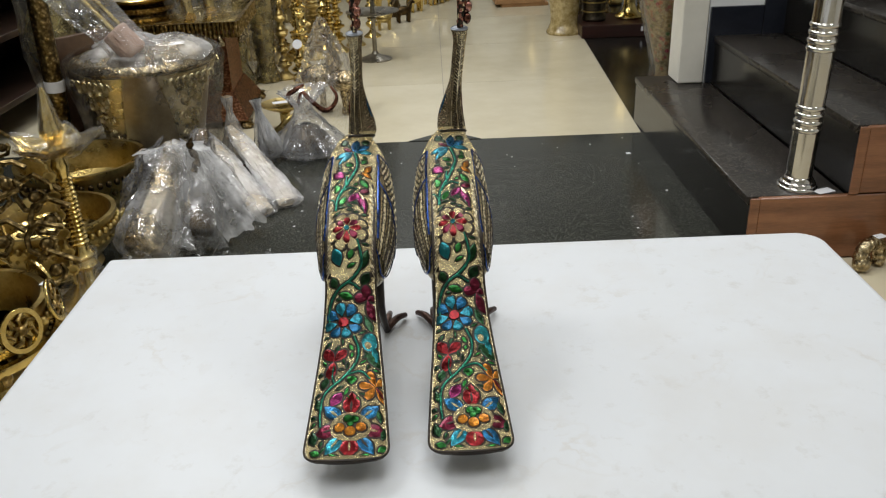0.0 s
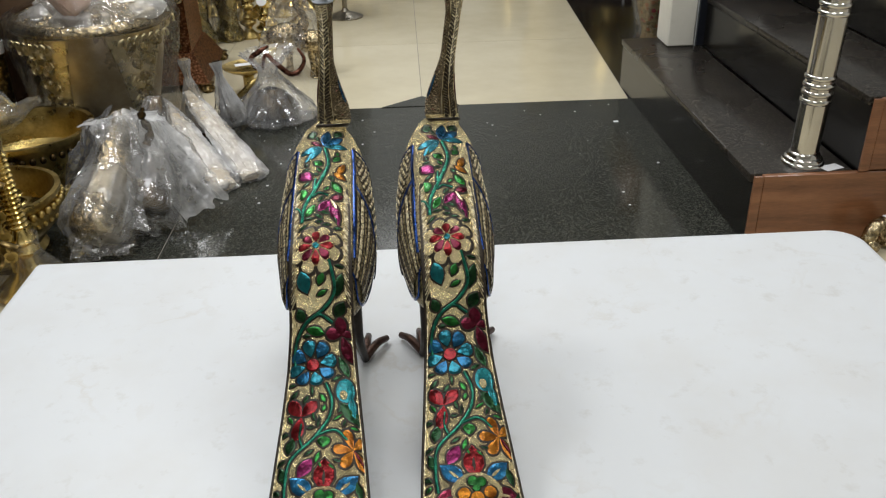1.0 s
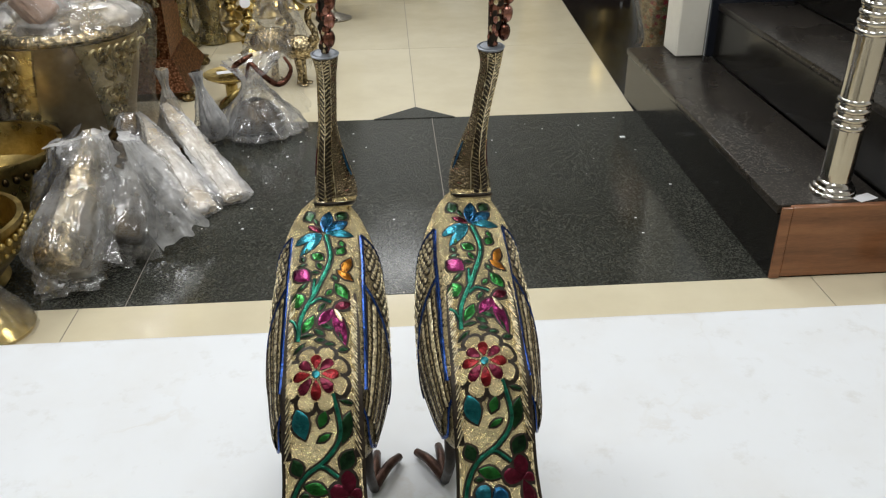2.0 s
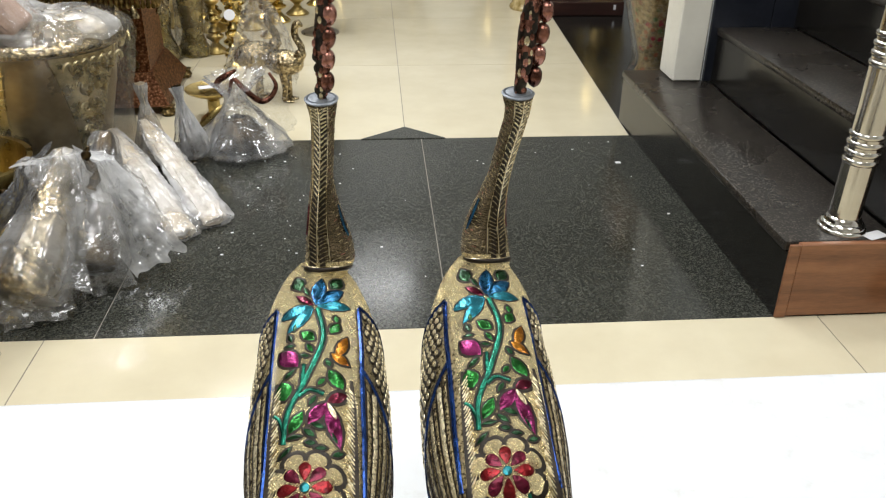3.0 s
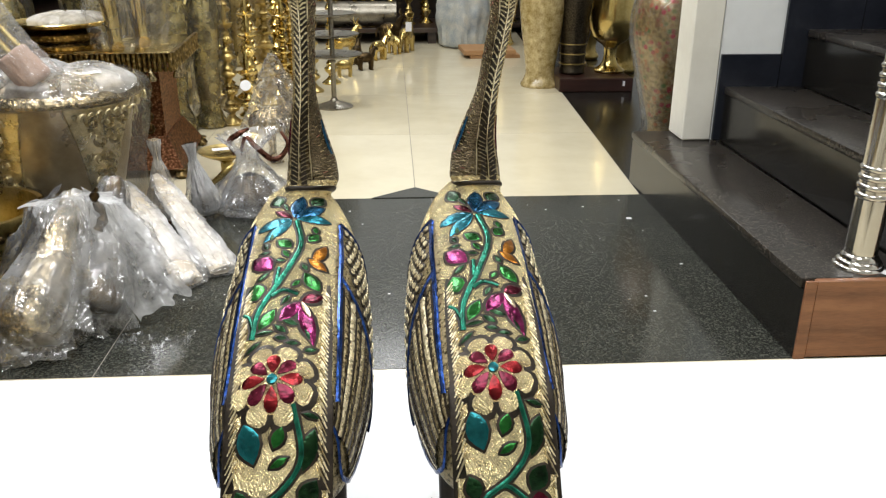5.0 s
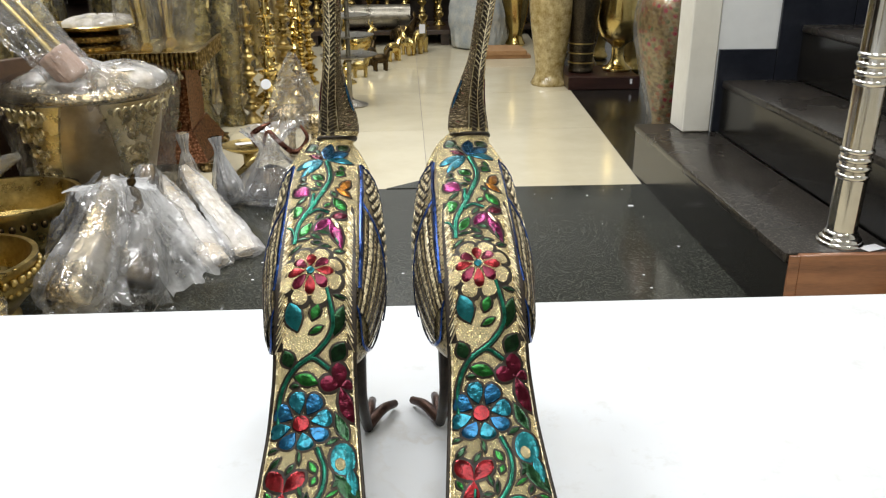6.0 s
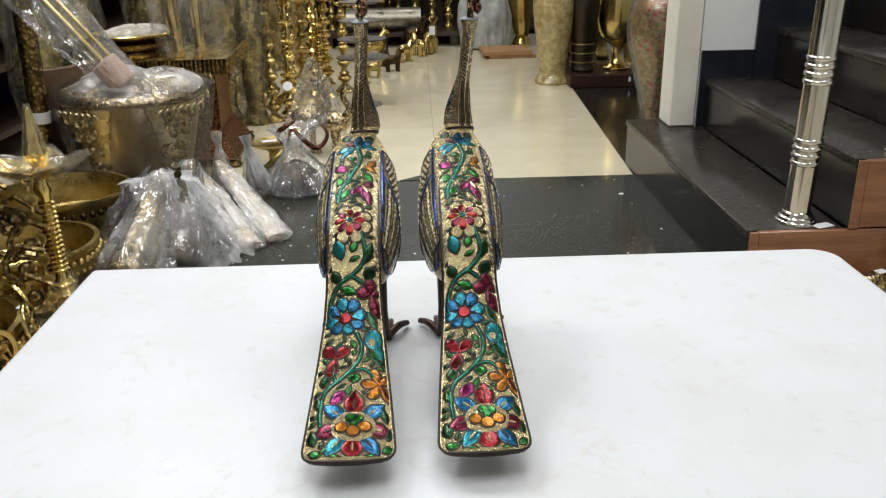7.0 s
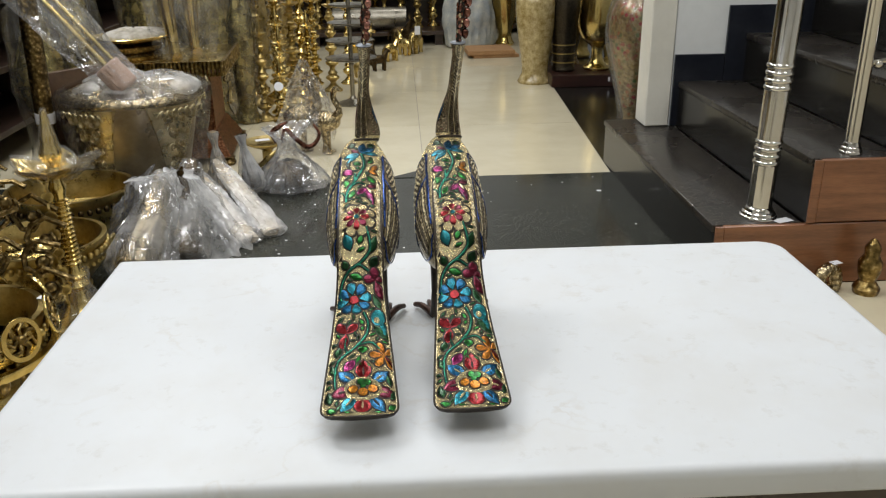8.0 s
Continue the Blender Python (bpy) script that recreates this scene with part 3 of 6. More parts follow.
def body_skin(v, a, lift=0.0):
    """The body's skin: v along it, a the angle from its top, round either side."""
    w, top, low = BODY_W(v), RIDGE(v) - 0.0012, BODY_LOW(v)
    zc = low + (top - low) * GIRTH
    h = top - zc if math.cos(a) > 0 else zc - low
    e = 0.86
    x = math.copysign(abs(math.sin(a)) ** e, math.sin(a))
    z = math.copysign(abs(math.cos(a)) ** e, math.cos(a))
    n = Vector((math.sin(a), 0.0, math.cos(a)))
    return Vector((w * x, v, zc + h * z)) + n * lift


def back_at(u, v, lift=0.0):
    """The decorated strip from the tail's tip over the back: u across it, v along it."""
    z = RIDGE(v)
    k = smooth_step(0.155, 0.2, v)
    tail = 4.2 * u * u + 0.0016 * smooth_step(0.8, 1.0, abs(u) / TAIL_W(v))
    if k > 0:
        w, top, low = BODY_W(max(v, 0.166)), z, BODY_LOW(max(v, 0.166))
        zc = low + (top - low) * GIRTH
        s = min(0.98, abs(u) / max(w, 0.02))
        a = math.asin(s ** (1 / 0.86))
        body = (top - zc) * (1 - math.cos(a) ** 0.86)
        tail = tail * (1 - k) + body * k
    e = 0.002
    slope = (RIDGE(v + e) - RIDGE(v - e)) / (2 * e)
    n = Vector((8 * u, -slope, 1)).normalized()
    return Vector((u, v, z - tail)) + n * lift


def flow(v, b):
    """Go the distance b along the back's slope from v."""
    slope = (RIDGE(v + 0.004) - RIDGE(v - 0.004)) / 0.008
    return v + b / math.sqrt(1 + slope * slope)


class Skin:
    """Faces of one mesh, with a material for each."""

    def __init__(self):
        self.v, self.f, self.m = [], [], []

    def add(self, verts, faces, mat):
        k = len(self.v)
        self.v += [tuple(p) for p in verts]
        self.f += [tuple(i + k for i in f) for f in faces]
        self.m += [mat] * len(faces)

    def grid(self, rows, mat, closed=False):
        n = len(rows[0])
        faces = []
        for j in range(len(rows) - 1):
            for i in range(n if closed else n - 1):
                q = (i + 1) % n
                faces.append((j * n + i, j * n + q, (j + 1) * n + q, (j + 1) * n + i))
        self.add([p for r in rows for p in r], faces, mat)

    def dome(self, put, outline, mat, base=0.0003, high=0.0011):
        """A raised cell of enamel: put(a, b, lift) lays the flat outline on the skin."""
        n = len(outline)
        cx, cy = sum(p[0] for p in outline) / n, sum(p[1] for p in outline) / n
        verts = []
        for s, h in ((1.0, base), (0.9, high * 0.9), (0.55, high * 0.97)):
            verts += [put(cx + (x - cx) * s, cy + (y - cy) * s, h) for x, y in outline]
        verts.append(put(cx, cy, high * 1.04))
        faces = [(r * n + i, r * n + (i + 1) % n, (r + 1) * n + (i + 1) % n, (r + 1) * n + i) for r in range(2) for i in range(n)]
        faces += [(2 * n + i, 2 * n + (i + 1) % n, 3 * n) for i in range(n)]
        self.add(verts, faces, mat)

    def cell(self, put, outline, mat, rim=0.0016, high=0.00055):
        n = len(outline)
        cx, cy = sum(p[0] for p in outline) / n, sum(p[1] for p in outline) / n
        wide = []
        for x, y in outline:
            d = math.hypot(x - cx, y - cy) or 1
            wide.append((x + (x - cx) / d * rim, y + (y - cy) / d * rim))
        self.dome(put, wide, DK, 0.0001, 0.00035)
        self.dome(put, outline, mat, 0.0003, high)

    def ribbon(self, pts, normals, width, mat, high=0.0008, base=0.0002):
        rows = []
        for i, p in enumerate(pts):
            d = (pts[min(i + 1, len(pts) - 1)] - pts[max(i - 1, 0)]).normalized()
            s = d.cross(normals[i]).normalized()
            w = width(i / (len(pts) - 1)) if callable(width) else width
            rows.append([p + s * w / 2 + normals[i] * base, p + s * w / 4 + normals[i] * high, p - s * w / 4 + normals[i] * high, p - s * w / 2 + normals[i] * base])
        self.grid(rows, mat)


def drop(length, width, tip=1.0, n=14):
    """A petal from the origin along +b: round end outside, or pointed with tip above 1."""
    pts = []
    for i in range(n):
        t = 2 * math.pi * i / n
        b = (1 - math.cos(t)) / 2
        a = math.sin(t) * width / 2 * (b ** 0.55) * ((1 - b) ** (tip - 0.5) * 1.9 if tip > 0.6 else 1.0)
        pts.append((a, b * length))
    return pts


def turned(pts, angle, at=(0, 0)):
    c, s = math.cos(radians(angle)), math.sin(radians(angle))
    return [(at[0] + x * c - y * s, at[1] + x * s + y * c) for x, y in pts]


def peacock(name, neck_lean, neck_bulge, sway):
    """One peacock: engraved brass with enamel flowers on back and tail, feathered wings and neck."""
    sk = Skin()
    spots = []

    def body_at(v, a, lift=0.0):
        p = body_skin(v, a, lift)
        p.x += sway * smooth_step(0.17, 0.22, v) * (1 - smooth_step(0.28, 0.34, v))
        return p

    # tail and back strip
    vs = [-0.0130 + 0.356 * (i / 110) for i in range(111)]

    def bow(u, v):
        return v - 0.0045 * (1 - u * u) * smooth_step(0.012, -0.013, -(-v)) if v < 0.012 else v
    us = [-1 + 2 * i / 26 for i in range(27)]

    def half(v):
        c = min(1.0, max(0, 0.0045 - v) / 0.018)
        return TAIL_W(v) * (1 - 0.38 * (1 - math.sqrt(max(0.0, 1 - c * c))))

    top = [[back_at(u * half(v), bow(u, v)) for u in us] for v in vs]
    sk.grid(top, GR)
    low = [[back_at(u * half(v) * 0.985, bow(u, v), -0.0042 - 0.003 * smooth_step(0.10, 0.18, v)) for u in us] for v in vs]
    sk.grid(low[::-1], DK)
    for side in (0, -1):
        sk.grid([[t[side], q[side]] for t, q in zip(top, low)], DK)
    sk.grid([top[0], low[0]], DK)
    for s in (-1, 1):
        edge = [back_at(s * half(v) * 0.985, v) for v in vs[:64]]
        nor = [(back_at(s * half(v) * 0.985, v, 0.001) - e).normalized() for v, e in zip(vs[:64], edge)]
        sk.ribbon(edge, nor, 0.0022, DK, 0.0008)
        inner = [back_at(s * (half(v) - 0.0022), v) for v in vs[2:60]]
        sk.ribbon(inner, nor[2:60], 0.0009, PRL, 0.0005)
    tip = [back_at(u * half(-0.0122) * 0.97, bow(u, -0.0122)) for u in us]
    sk.ribbon(tip, [Vector((0, -0.3, 1)).normalized()] * len(tip), 0.0030, DK, 0.0009)

    # body shell under the strip
    bv = [0.166 + 0.184 * (i / 50) for i in range(51)]
    ring = [2 * math.pi * i / 56 for i in range(56)]
    sk.grid([[body_at(v, a) for a in ring] for v in bv[:41]], FEA, closed=True)
    sk.grid([[body_at(v, a) for a in ring] for v in bv[40:]], GR, closed=True)
    sk.add([body_at(bv[0], a) for a in ring], [tuple(range(56))], DK)

    def spot(put, outline):
        for x, y in outline[::2]:
            p = put(x, y, 0.0)
            spots.append((p.x, p.y, 0.001))
        n = len(outline)
        p = put(sum(q[0] for q in outline) / n, sum(q[1] for q in outline) / n, 0.0)
        spots.append((p.x, p.y, 0.004))

    plain_cell = sk.cell

    def noted(put, outline, *a):
        spot(put, outline)
        plain_cell(put, outline, *a)
    sk.cell = noted

    def put_on(u0, v0, angle=0.0, size=1.25):
        c, s = math.cos(radians(angle)), math.sin(radians(angle))

        def put(a, b, lift):
            x, y = (a * c - b * s) * size, (a * s + b * c) * size
            w = flow(v0, y)
            far = half(w) - 0.0024
            return back_at(max(-far, min(far, u0 + x)), max(w, -0.0115), lift)
        return put

    def stem(width, *pts, mat=STM):
        line = [(p.x, p.y) for p in curve_pts([(u, v, 0) for u, v in pts], 8 * len(pts))]
        spots.extend((u, v, 0.0028) for u, v in line)
        p3 = [back_at(u, v) for u, v in line]
        n3 = [(back_at(u, v, 0.001) - p).normalized() for (u, v), p in zip(line, p3)]
        sk.ribbon(p3, n3, width + 0.0024, DK, 0.0004, 0.0001)
        sk.ribbon(p3, n3, width, mat, 0.0011, 0.0004)

    def flower(u, v, radius, petals, mat, heart, inner=0.25, width=0.62, turn=0.0, tip=0.55, second=None, squash=1.0):
        put = put_on(u, v)
        for k in range(petals):
            a = turn + 360 * k / petals
            s = radius * (squash if k % 2 else 1.0)
            shape = [(x, y + radius * inner) for x, y in drop(s * (1 - inner), radius * width, tip)]
            sk.cell(put, turned(shape, a), second if second is not None and k % 2 else mat, 0.0012, 0.0012)
        disc = [(radius * inner * 0.95 * math.cos(t), radius * inner * 0.95 * math.sin(t)) for t in np.linspace(0, 2 * math.pi, 12, endpoint=False)]
        sk.cell(put, disc, heart, 0.0009, 0.0016)

    def leaf(u, v, angle, length, width, mat=GRN, tip=1.1):
        if mat == DGR and length > 0.0088:
            length, width = length * 1.12, width * 1.3
        sk.cell(put_on(u, v), turned([(x, y - length / 2) for x, y in drop(length, width, tip)], angle), mat, 0.0012)

    # border cuts beside the back's flowers
    for s in (-1, 1):
        line = [(s * (TAIL_W(v) - 0.0036), v) for v in np.linspace(0.158, 0.256, 50)]
        p3 = [back_at(u, v) for u, v in line]
        n3 = [(back_at(u, v, 0.001) - p).normalized() for (u, v), p in zip(line, p3)]
        sk.ribbon(p3, n3, lambda f: 0.0066 * (1 - 0.75 * f ** 6), DK, 0.0003)
        for k in range(36):
            v = 0.158 + 0.090 * k / 36
            w = TAIL_W(v)
            pair = [(s * (w - 0.0064), v + 0.0062), (s * (w - 0.0038), v + 0.0032), (s * (w - 0.0008), v)]
            cut = [back_at(*q) for q in pair]
            n = (back_at(*pair[0], 0.001) - cut[0]).normalized()
            sk.ribbon(cut, [n] * 3, 0.00125, PRL if k % 3 else GD, 0.0008, 0.0002)

    # flowers of the back, from the neck down
    for ang, ln, wd, mat in ((-8, 0.019, 0.0085, BLU), (-48, 0.018, 0.0085, BLU), (-84, 0.017, 0.0075, SKY), (100, 0.018, 0.0085, SKY), (138, 0.019, 0.008, SKY), (48, 0.012, 0.0045, MAR)):
        sk.cell(put_on(-0.0008, 0.3065, 0, 1.24), turned([(x, y + 0.0012) for x, y in drop(ln, wd, 1.0)], ang), mat, 0.0007)
    stem(0.0032, (0.001, 0.305), (0.0048, 0.281), (-0.005, 0.254), (-0.0145, 0.2350), (-0.0165, 0.2175))
    stem(0.0024, (-0.006, 0.264), (-0.007, 0.252))
    stem(0.0026, (-0.0085, 0.244), (-0.002, 0.2475), (0.0062, 0.2445))
    stem(0.0026, (-0.0225, 0.236), (-0.019, 0.2318), (-0.0165, 0.224))
    leaf(-0.0155, 0.2695, 40, 0.0145, 0.0095, MAG, 1.0)
    leaf(0.0165, 0.277, -20, 0.015, 0.006, ORA, 1.1)
    leaf(0.0155, 0.268, 60, 0.010, 0.006, ORA, 1.0)
    for u, v, a, ln, wd, mat in ((-0.0045, 0.284, 50, 0.009, 0.007, GRN), (0.012, 0.290, -30, 0.008, 0.006, GRN), (-0.0178, 0.2493, 10, 0.011, 0.010, GRN),
                                 (0.0130, 0.2545, 35, 0.012, 0.008, GRN), (-0.0095, 0.2285, -30, 0.012, 0.007, GRN), (0.0045, 0.2523, -40, 0.005, 0.003, GRN),
                                 (-0.0125, 0.3275, 15, 0.010, 0.006, DGR), (0.0125, 0.3265, -30, 0.009, 0.006, DGR), (-0.003, 0.275, 30, 0.006, 0.003, GRN)):
        leaf(u, v, a, ln, wd, mat)
    put = put_on(0.008, 0.2395)
    sk.cell(put, turned(drop(0.011, 0.0062, 1.0), -58), MAR)
    sk.cell(put, turned(drop(0.014, 0.0072, 1.0), 142), MAG)
    sk.cell(put, turned(drop(0.024, 0.0085, 1.15), 196), MAG)
    sk.cell(put, turned(drop(0.010, 0.003, 0.95), 208), GD, 0.0004, 0.0014)
    # the large red flower with its pale scalloped ring
    put = put_on(-0.0034, 0.193)
    for k in range(8):
        shape = [(x, y + 0.0075) for x, y in drop(0.0098, 0.0118, 0.5)]
        sk.cell(put, turned(shape, 45 * k + 22), GR, 0.0021, 0.0009)
    disc = [(0.0128 * math.cos(t), 0.0128 * math.sin(t)) for t in np.linspace(0, 2 * math.pi, 24, endpoint=False)]
    sk.dome(put, disc, GR, 0.0004, 0.0008)
    flower(-0.0034, 0.193, 0.0124, 8, RED, TUR, 0.2, 0.66, 0, 0.5, MAR)
    # rump
    stem(0.0026, (0.0075, 0.183), (0.0118, 0.1665), (0.0025, 0.157), (-0.0135, 0.150), (-0.021, 0.1395), (-0.0222, 0.124))
    stem(0.0024, (-0.0105, 0.152), (-0.001, 0.1542), (0.0095, 0.150))
    leaf(-0.0138, 0.171, 15, 0.017, 0.010, TUR, 1.0)
    leaf(0.0005, 0.172, -20, 0.009, 0.006, GRN)
    leaf(0.0155, 0.1690, -15, 0.016, 0.006, DGR)
    leaf(-0.017, 0.1545, 20, 0.009, 0.006, DGR)
    leaf(0.0155, 0.1565, -30, 0.011, 0.007, DGR)
    leaf(-0.005, 0.1455, 70, 0.013, 0.008, GRN)
    put = put_on(0.0165, 0.1425)
    for ang, ln, wd in ((5, 0.012, 0.007), (78, 0.0105, 0.0075), (200, 0.019, 0.0072), (-70, 0.007, 0.0045)):
        sk.cell(put, turned(drop(ln, wd, 0.7), ang), MAR)
    # tail
    flower(-0.0075, 0.1255, 0.0158, 8, SKY, RED, 0.3, 0.74, 12, 0.45, BLU)
    leaf(0.0178, 0.1235, 25, 0.014, 0.0055, DGR)
    stem(0.0026, (0.003, 0.112), (0.0082, 0.099), (0.0055, 0.084), (-0.006, 0.069), (-0.023, 0.055), (-0.0262, 0.037), (-0.0252, 0.02))
    stem(0.0024, (-0.004, 0.0715), (0.011, 0.0755), (0.021, 0.068))
    stem(0.002, (-0.014, 0.064), (-0.0165, 0.072), (-0.0155, 0.082))
    put = put_on(0.0190, 0.106)
    sk.cell(put, [(0.0062 * math.cos(t), 0.0085 * math.sin(t)) for t in np.linspace(0, 2 * math.pi, 14, endpoint=False)], TUR)
    sk.cell(put, turned(drop(0.016, 0.006, 0.9), 190, (0.0032, -0.003)), TUR)
    sk.cell(put, [(-0.0012 + 0.0027 * math.cos(t), -0.003 + 0.0035 * math.sin(t)) for t in np.linspace(0, 2 * math.pi, 10, endpoint=False)], GR, 0.0008, 0.0013)
    put = put_on(-0.0158, 0.0875)
    for ang, ln, wd in ((34, 0.0142, 0.0075), (-46, 0.0135, 0.0075), (168, 0.0165, 0.0075)):
        sk.cell(put, turned(drop(ln, wd, 0.75), ang), RED if ang != 165 else MAR)
    leaf(0.0235, 0.0885, 45, 0.020, 0.008, DGR)
    leaf(0.0025, 0.0665, 0, 0.008, 0.007, GRN, 0.7)
    for u, v, a, ln, wd, mat in ((0.001, 0.1005, 30, 0.007, 0.004, GRN), (-0.0235, 0.066, -15, 0.010, 0.006, DGR), (-0.028, 0.044, 20, 0.012, 0.005, DGR), (0.002, 0.093, -20, 0.005, 0.003, GRN),
                                 (0.0155, 0.092, -35, 0.006, 0.003, DGR), (0.030, 0.030, 15, 0.011, 0.004, DGR), (-0.031, 0.010, 10, 0.012, 0.006, DGR), (-0.028, -0.006, 60, 0.009, 0.006, GRN),
                                 (0.0335, -0.003, -50, 0.009, 0.006, GRN), (-0.010, -0.012, 60, 0.010, 0.004, GRN), (0.017, -0.012, -60, 0.010, 0.004, GRN), (0.034, 0.012, -10, 0.009, 0.004, DGR)):
        leaf(u, v, a, ln, wd, mat)
    put = put_on(0.0255, 0.0605)
    for k, (ang, ln, wd) in enumerate(((20, 0.0145, 0.0085), (88, 0.0125, 0.0092), (150, 0.0135, 0.0092), (215, 0.0165, 0.0098), (-42, 0.011, 0.008))):
        sk.cell(put, turned(drop(ln, wd, 0.6), ang), ORA)
    sk.cell(put, turned(drop(0.013, 0.0022, 1.0), 215), MAR, 0.0004, 0.0015)
    leaf(-0.0115, 0.0475, -35, 0.014, 0.010, MAG, 1.0)
    # medallion at the tail's end
    put = put_on(0.0035, 0.0175)
    for k, (ang, ln, wd, mat) in enumerate(((0, 0.031, 0.015, RED), (46, 0.029, 0.012, BLU), (-46, 0.029, 0.012, BLU), (98, 0.0268, 0.014, MAR), (-98, 0.0262, 0.014, MAR),
                                            (142, 0.029, 0.012, SKY), (-142, 0.029, 0.012, BLU), (180, 0.027, 0.016, RED))):
        shape = [(x, y + 0.0095) for x, y in drop(ln - 0.0095, wd * 1.08, 1.15)]
        sk.cell(put, turned(shape, ang), mat, 0.0013)
        sk.cell(put, turned([(x, y + 0.013) for x, y in drop((ln - 0.012) * 0.55, 0.0022, 1.0)], ang), GR if k % 3 else DK, 0.0002, 0.0012)
    sk.cell(put, [(0.0158 * math.cos(t), 0.0128 * math.sin(t)) for t in np.linspace(0, 2 * math.pi, 26, endpoint=False)], GR, 0.0017, 0.0014)
    for a, b, r, mat in ((-0.0078, -0.0012, 0.0042, ORA), (0.0078, -0.0008, 0.0042, ORA), (0.0, -0.0045, 0.0045, ORA), (-0.002, 0.0065, 0.0034, GRN), (0.003, 0.0058, 0.0034, GRN), (0.0, 0.002, 0.0026, GRN)):
        ring12 = [(a + r * math.cos(t), b + r * math.sin(t)) for t in np.linspace(0, 2 * math.pi, 10, endpoint=False)]
        sk.dome(lambda x, y, h: put(a + (x - a) * 1.28, b + (y - b) * 1.28, h + 0.0012), ring12, DK, 0.0, 0.0005)
        sk.dome(lambda x, y, h: put(x, y, h + 0.0014), ring12, mat, 0.0, 0.0011)

    # small cuts and leaflets that fill the ground
    fill = random.Random(5)
    for k in range(900):
        v = fill.uniform(-0.008, 0.325)
        u = fill.uniform(-1, 1) * (TAIL_W(v) - (0.0035 if v < 0.16 else 0.0085))
        if all((u - a) ** 2 + ((v - b) * 1.3) ** 2 > (c + 0.003) ** 2 for a, b, c in spots):
            spots.append((u, v, 0.0028))
            leaf(u, v, fill.uniform(-90, 90), fill.uniform(0.0045, 0.0085), fill.uniform(0.002, 0.0036), fill.choice((DGR, DGR, DGR, GRN)))

    # wings: blue outlines, beaded shoulder, long flight feathers
    for s in (-1, 1):
        def skin(v, a, lift=0.0):
            return body_at(v, s * a, lift)

        def strip(pairs, width, mat, high=0.0011, n=30):
            line = curve_pts([(v, a, 0) for v, a in pairs], n)
            p3 = [skin(p.x, p.y, 0.0006) for p in line]
            n3 = [(skin(p.x, p.y, 0.0016) - q).normalized() for p, q in zip(line, p3)]
            sk.ribbon(p3, n3, width, mat, high)
        # edge of the strip in angle round the body
        inner = {v: math.asin(min(0.98, (TAIL_W(v) + 0.0015) / BODY_W(v)) ** (1 / 0.86)) for v in (0.19, 0.215, 0.24, 0.265, 0.29, 0.312)}
        strip([(v, inner[v]) for v in (0.312, 0.29, 0.265, 0.24, 0.215, 0.19)], 0.0034, ROY, 0.0013)
        strip([(0.266, inner[0.265] + 0.02), (0.252, 1.05), (0.240, 1.35), (0.230, 1.65), (0.224, 1.9)], 0.0030, ROY, 0.0013)
        strip([(0.180, inner[0.19]), (0.174, 1.35), (0.176, 1.75), (0.19, 2.05), (0.23, 2.15), (0.28, 2.0), (0.31, 1.5), (0.314, inner[0.312])], 0.0030, ROY, 0.0013)
        for k in range(8):
            f = k / 7
            v0, a1 = 0.260 - 0.034 * f, inner[0.265] + 0.10 + 0.88 * f
            way = [(v0, a1), (0.225 - 0.008 * f, a1 + 0.06), (0.179, 0.94 + 0.9 * f)]
            strip(way, 0.0066, DK, 0.0004, 16)
            strip(way, 0.0052 if k % 2 else 0.0036, PRL if k % 2 else FEA, 0.0008, 16)
            strip([(v, q + 0.035) for v, q in way], 0.0007, DK, 0.0012, 16)
            if k % 2:
                continue
            for q in range(11):
                h = 0.06 + 0.86 * q / 11
                vq, aq = v0 + (0.179 - v0) * h, a1 + (0.94 + 0.9 * f - a1) * h
                strip([(vq, aq - 0.04), (vq - 0.0035, aq + 0.03)], 0.0009, DK, 0.0012, 3)
        for i in range(15):
            for j in range(9):
                v, a = 0.226 + 0.0060 * i, 0.76 + 0.125 * j + 0.0625 * (i % 2)
                lim = math.asin(min(0.98, (TAIL_W(v) + 0.004) / BODY_W(v)) ** (1 / 0.86))
                if a < lim or a > 1.95 or v > 0.310 or v < 0.272 - 0.042 * (a - 0.85):
                    continue
                ax = (skin(v + 0.001, a) - skin(v, a)).normalized()
                n = (skin(v, a, 0.001) - skin(v, a)).normalized()
                ay = n.cross(ax)
                q = skin(v, a)
                oval = [(0.0026 * math.cos(t), 0.0021 * math.sin(t)) for t in np.linspace(0, 2 * math.pi, 8, endpoint=False)]
                sk.dome(lambda x, y, h: q + ax * x * 1.5 + ay * y * 1.5 + n * (h + 0.0002), oval, DK, 0.0, 0.0004)
                sk.dome(lambda x, y, h: q + ax * (x * 0.9 + 0.0004) + ay * y * 0.9 + n * (h + 0.0003), oval, PRL, 0.0, 0.0009)

    # neck
    nx = 0.003 if neck_bulge > 0 else 0.009
    spine = curve_pts([(nx * 0.7, 0.336, 0.195), (nx, 0.348, 0.222), (nx, 0.3535, 0.25), (nx + neck_lean * 0.5, 0.343, 0.29), (nx + neck_lean, 0.3215, 0.3295), (nx + neck_lean, 0.3195, 0.3425)], 40)
    rad = line_fn([(0, 0.0144), (0.16, 0.0124), (0.38, 0.0092), (0.55, 0.0068), (0.78, 0.0068), (0.92, 0.0084), (1, 0.0094)])

    def neck_at(t, a, lift=0.0):
        f = t * 40
        k = min(int(f), 39)
        c0 = spine[k].lerp(spine[k + 1], f - k)
        d = (spine[k + 1] - spine[k]).normalized()
        side = Vector((1, 0, 0))
        back = d.cross(side).normalized() * -1
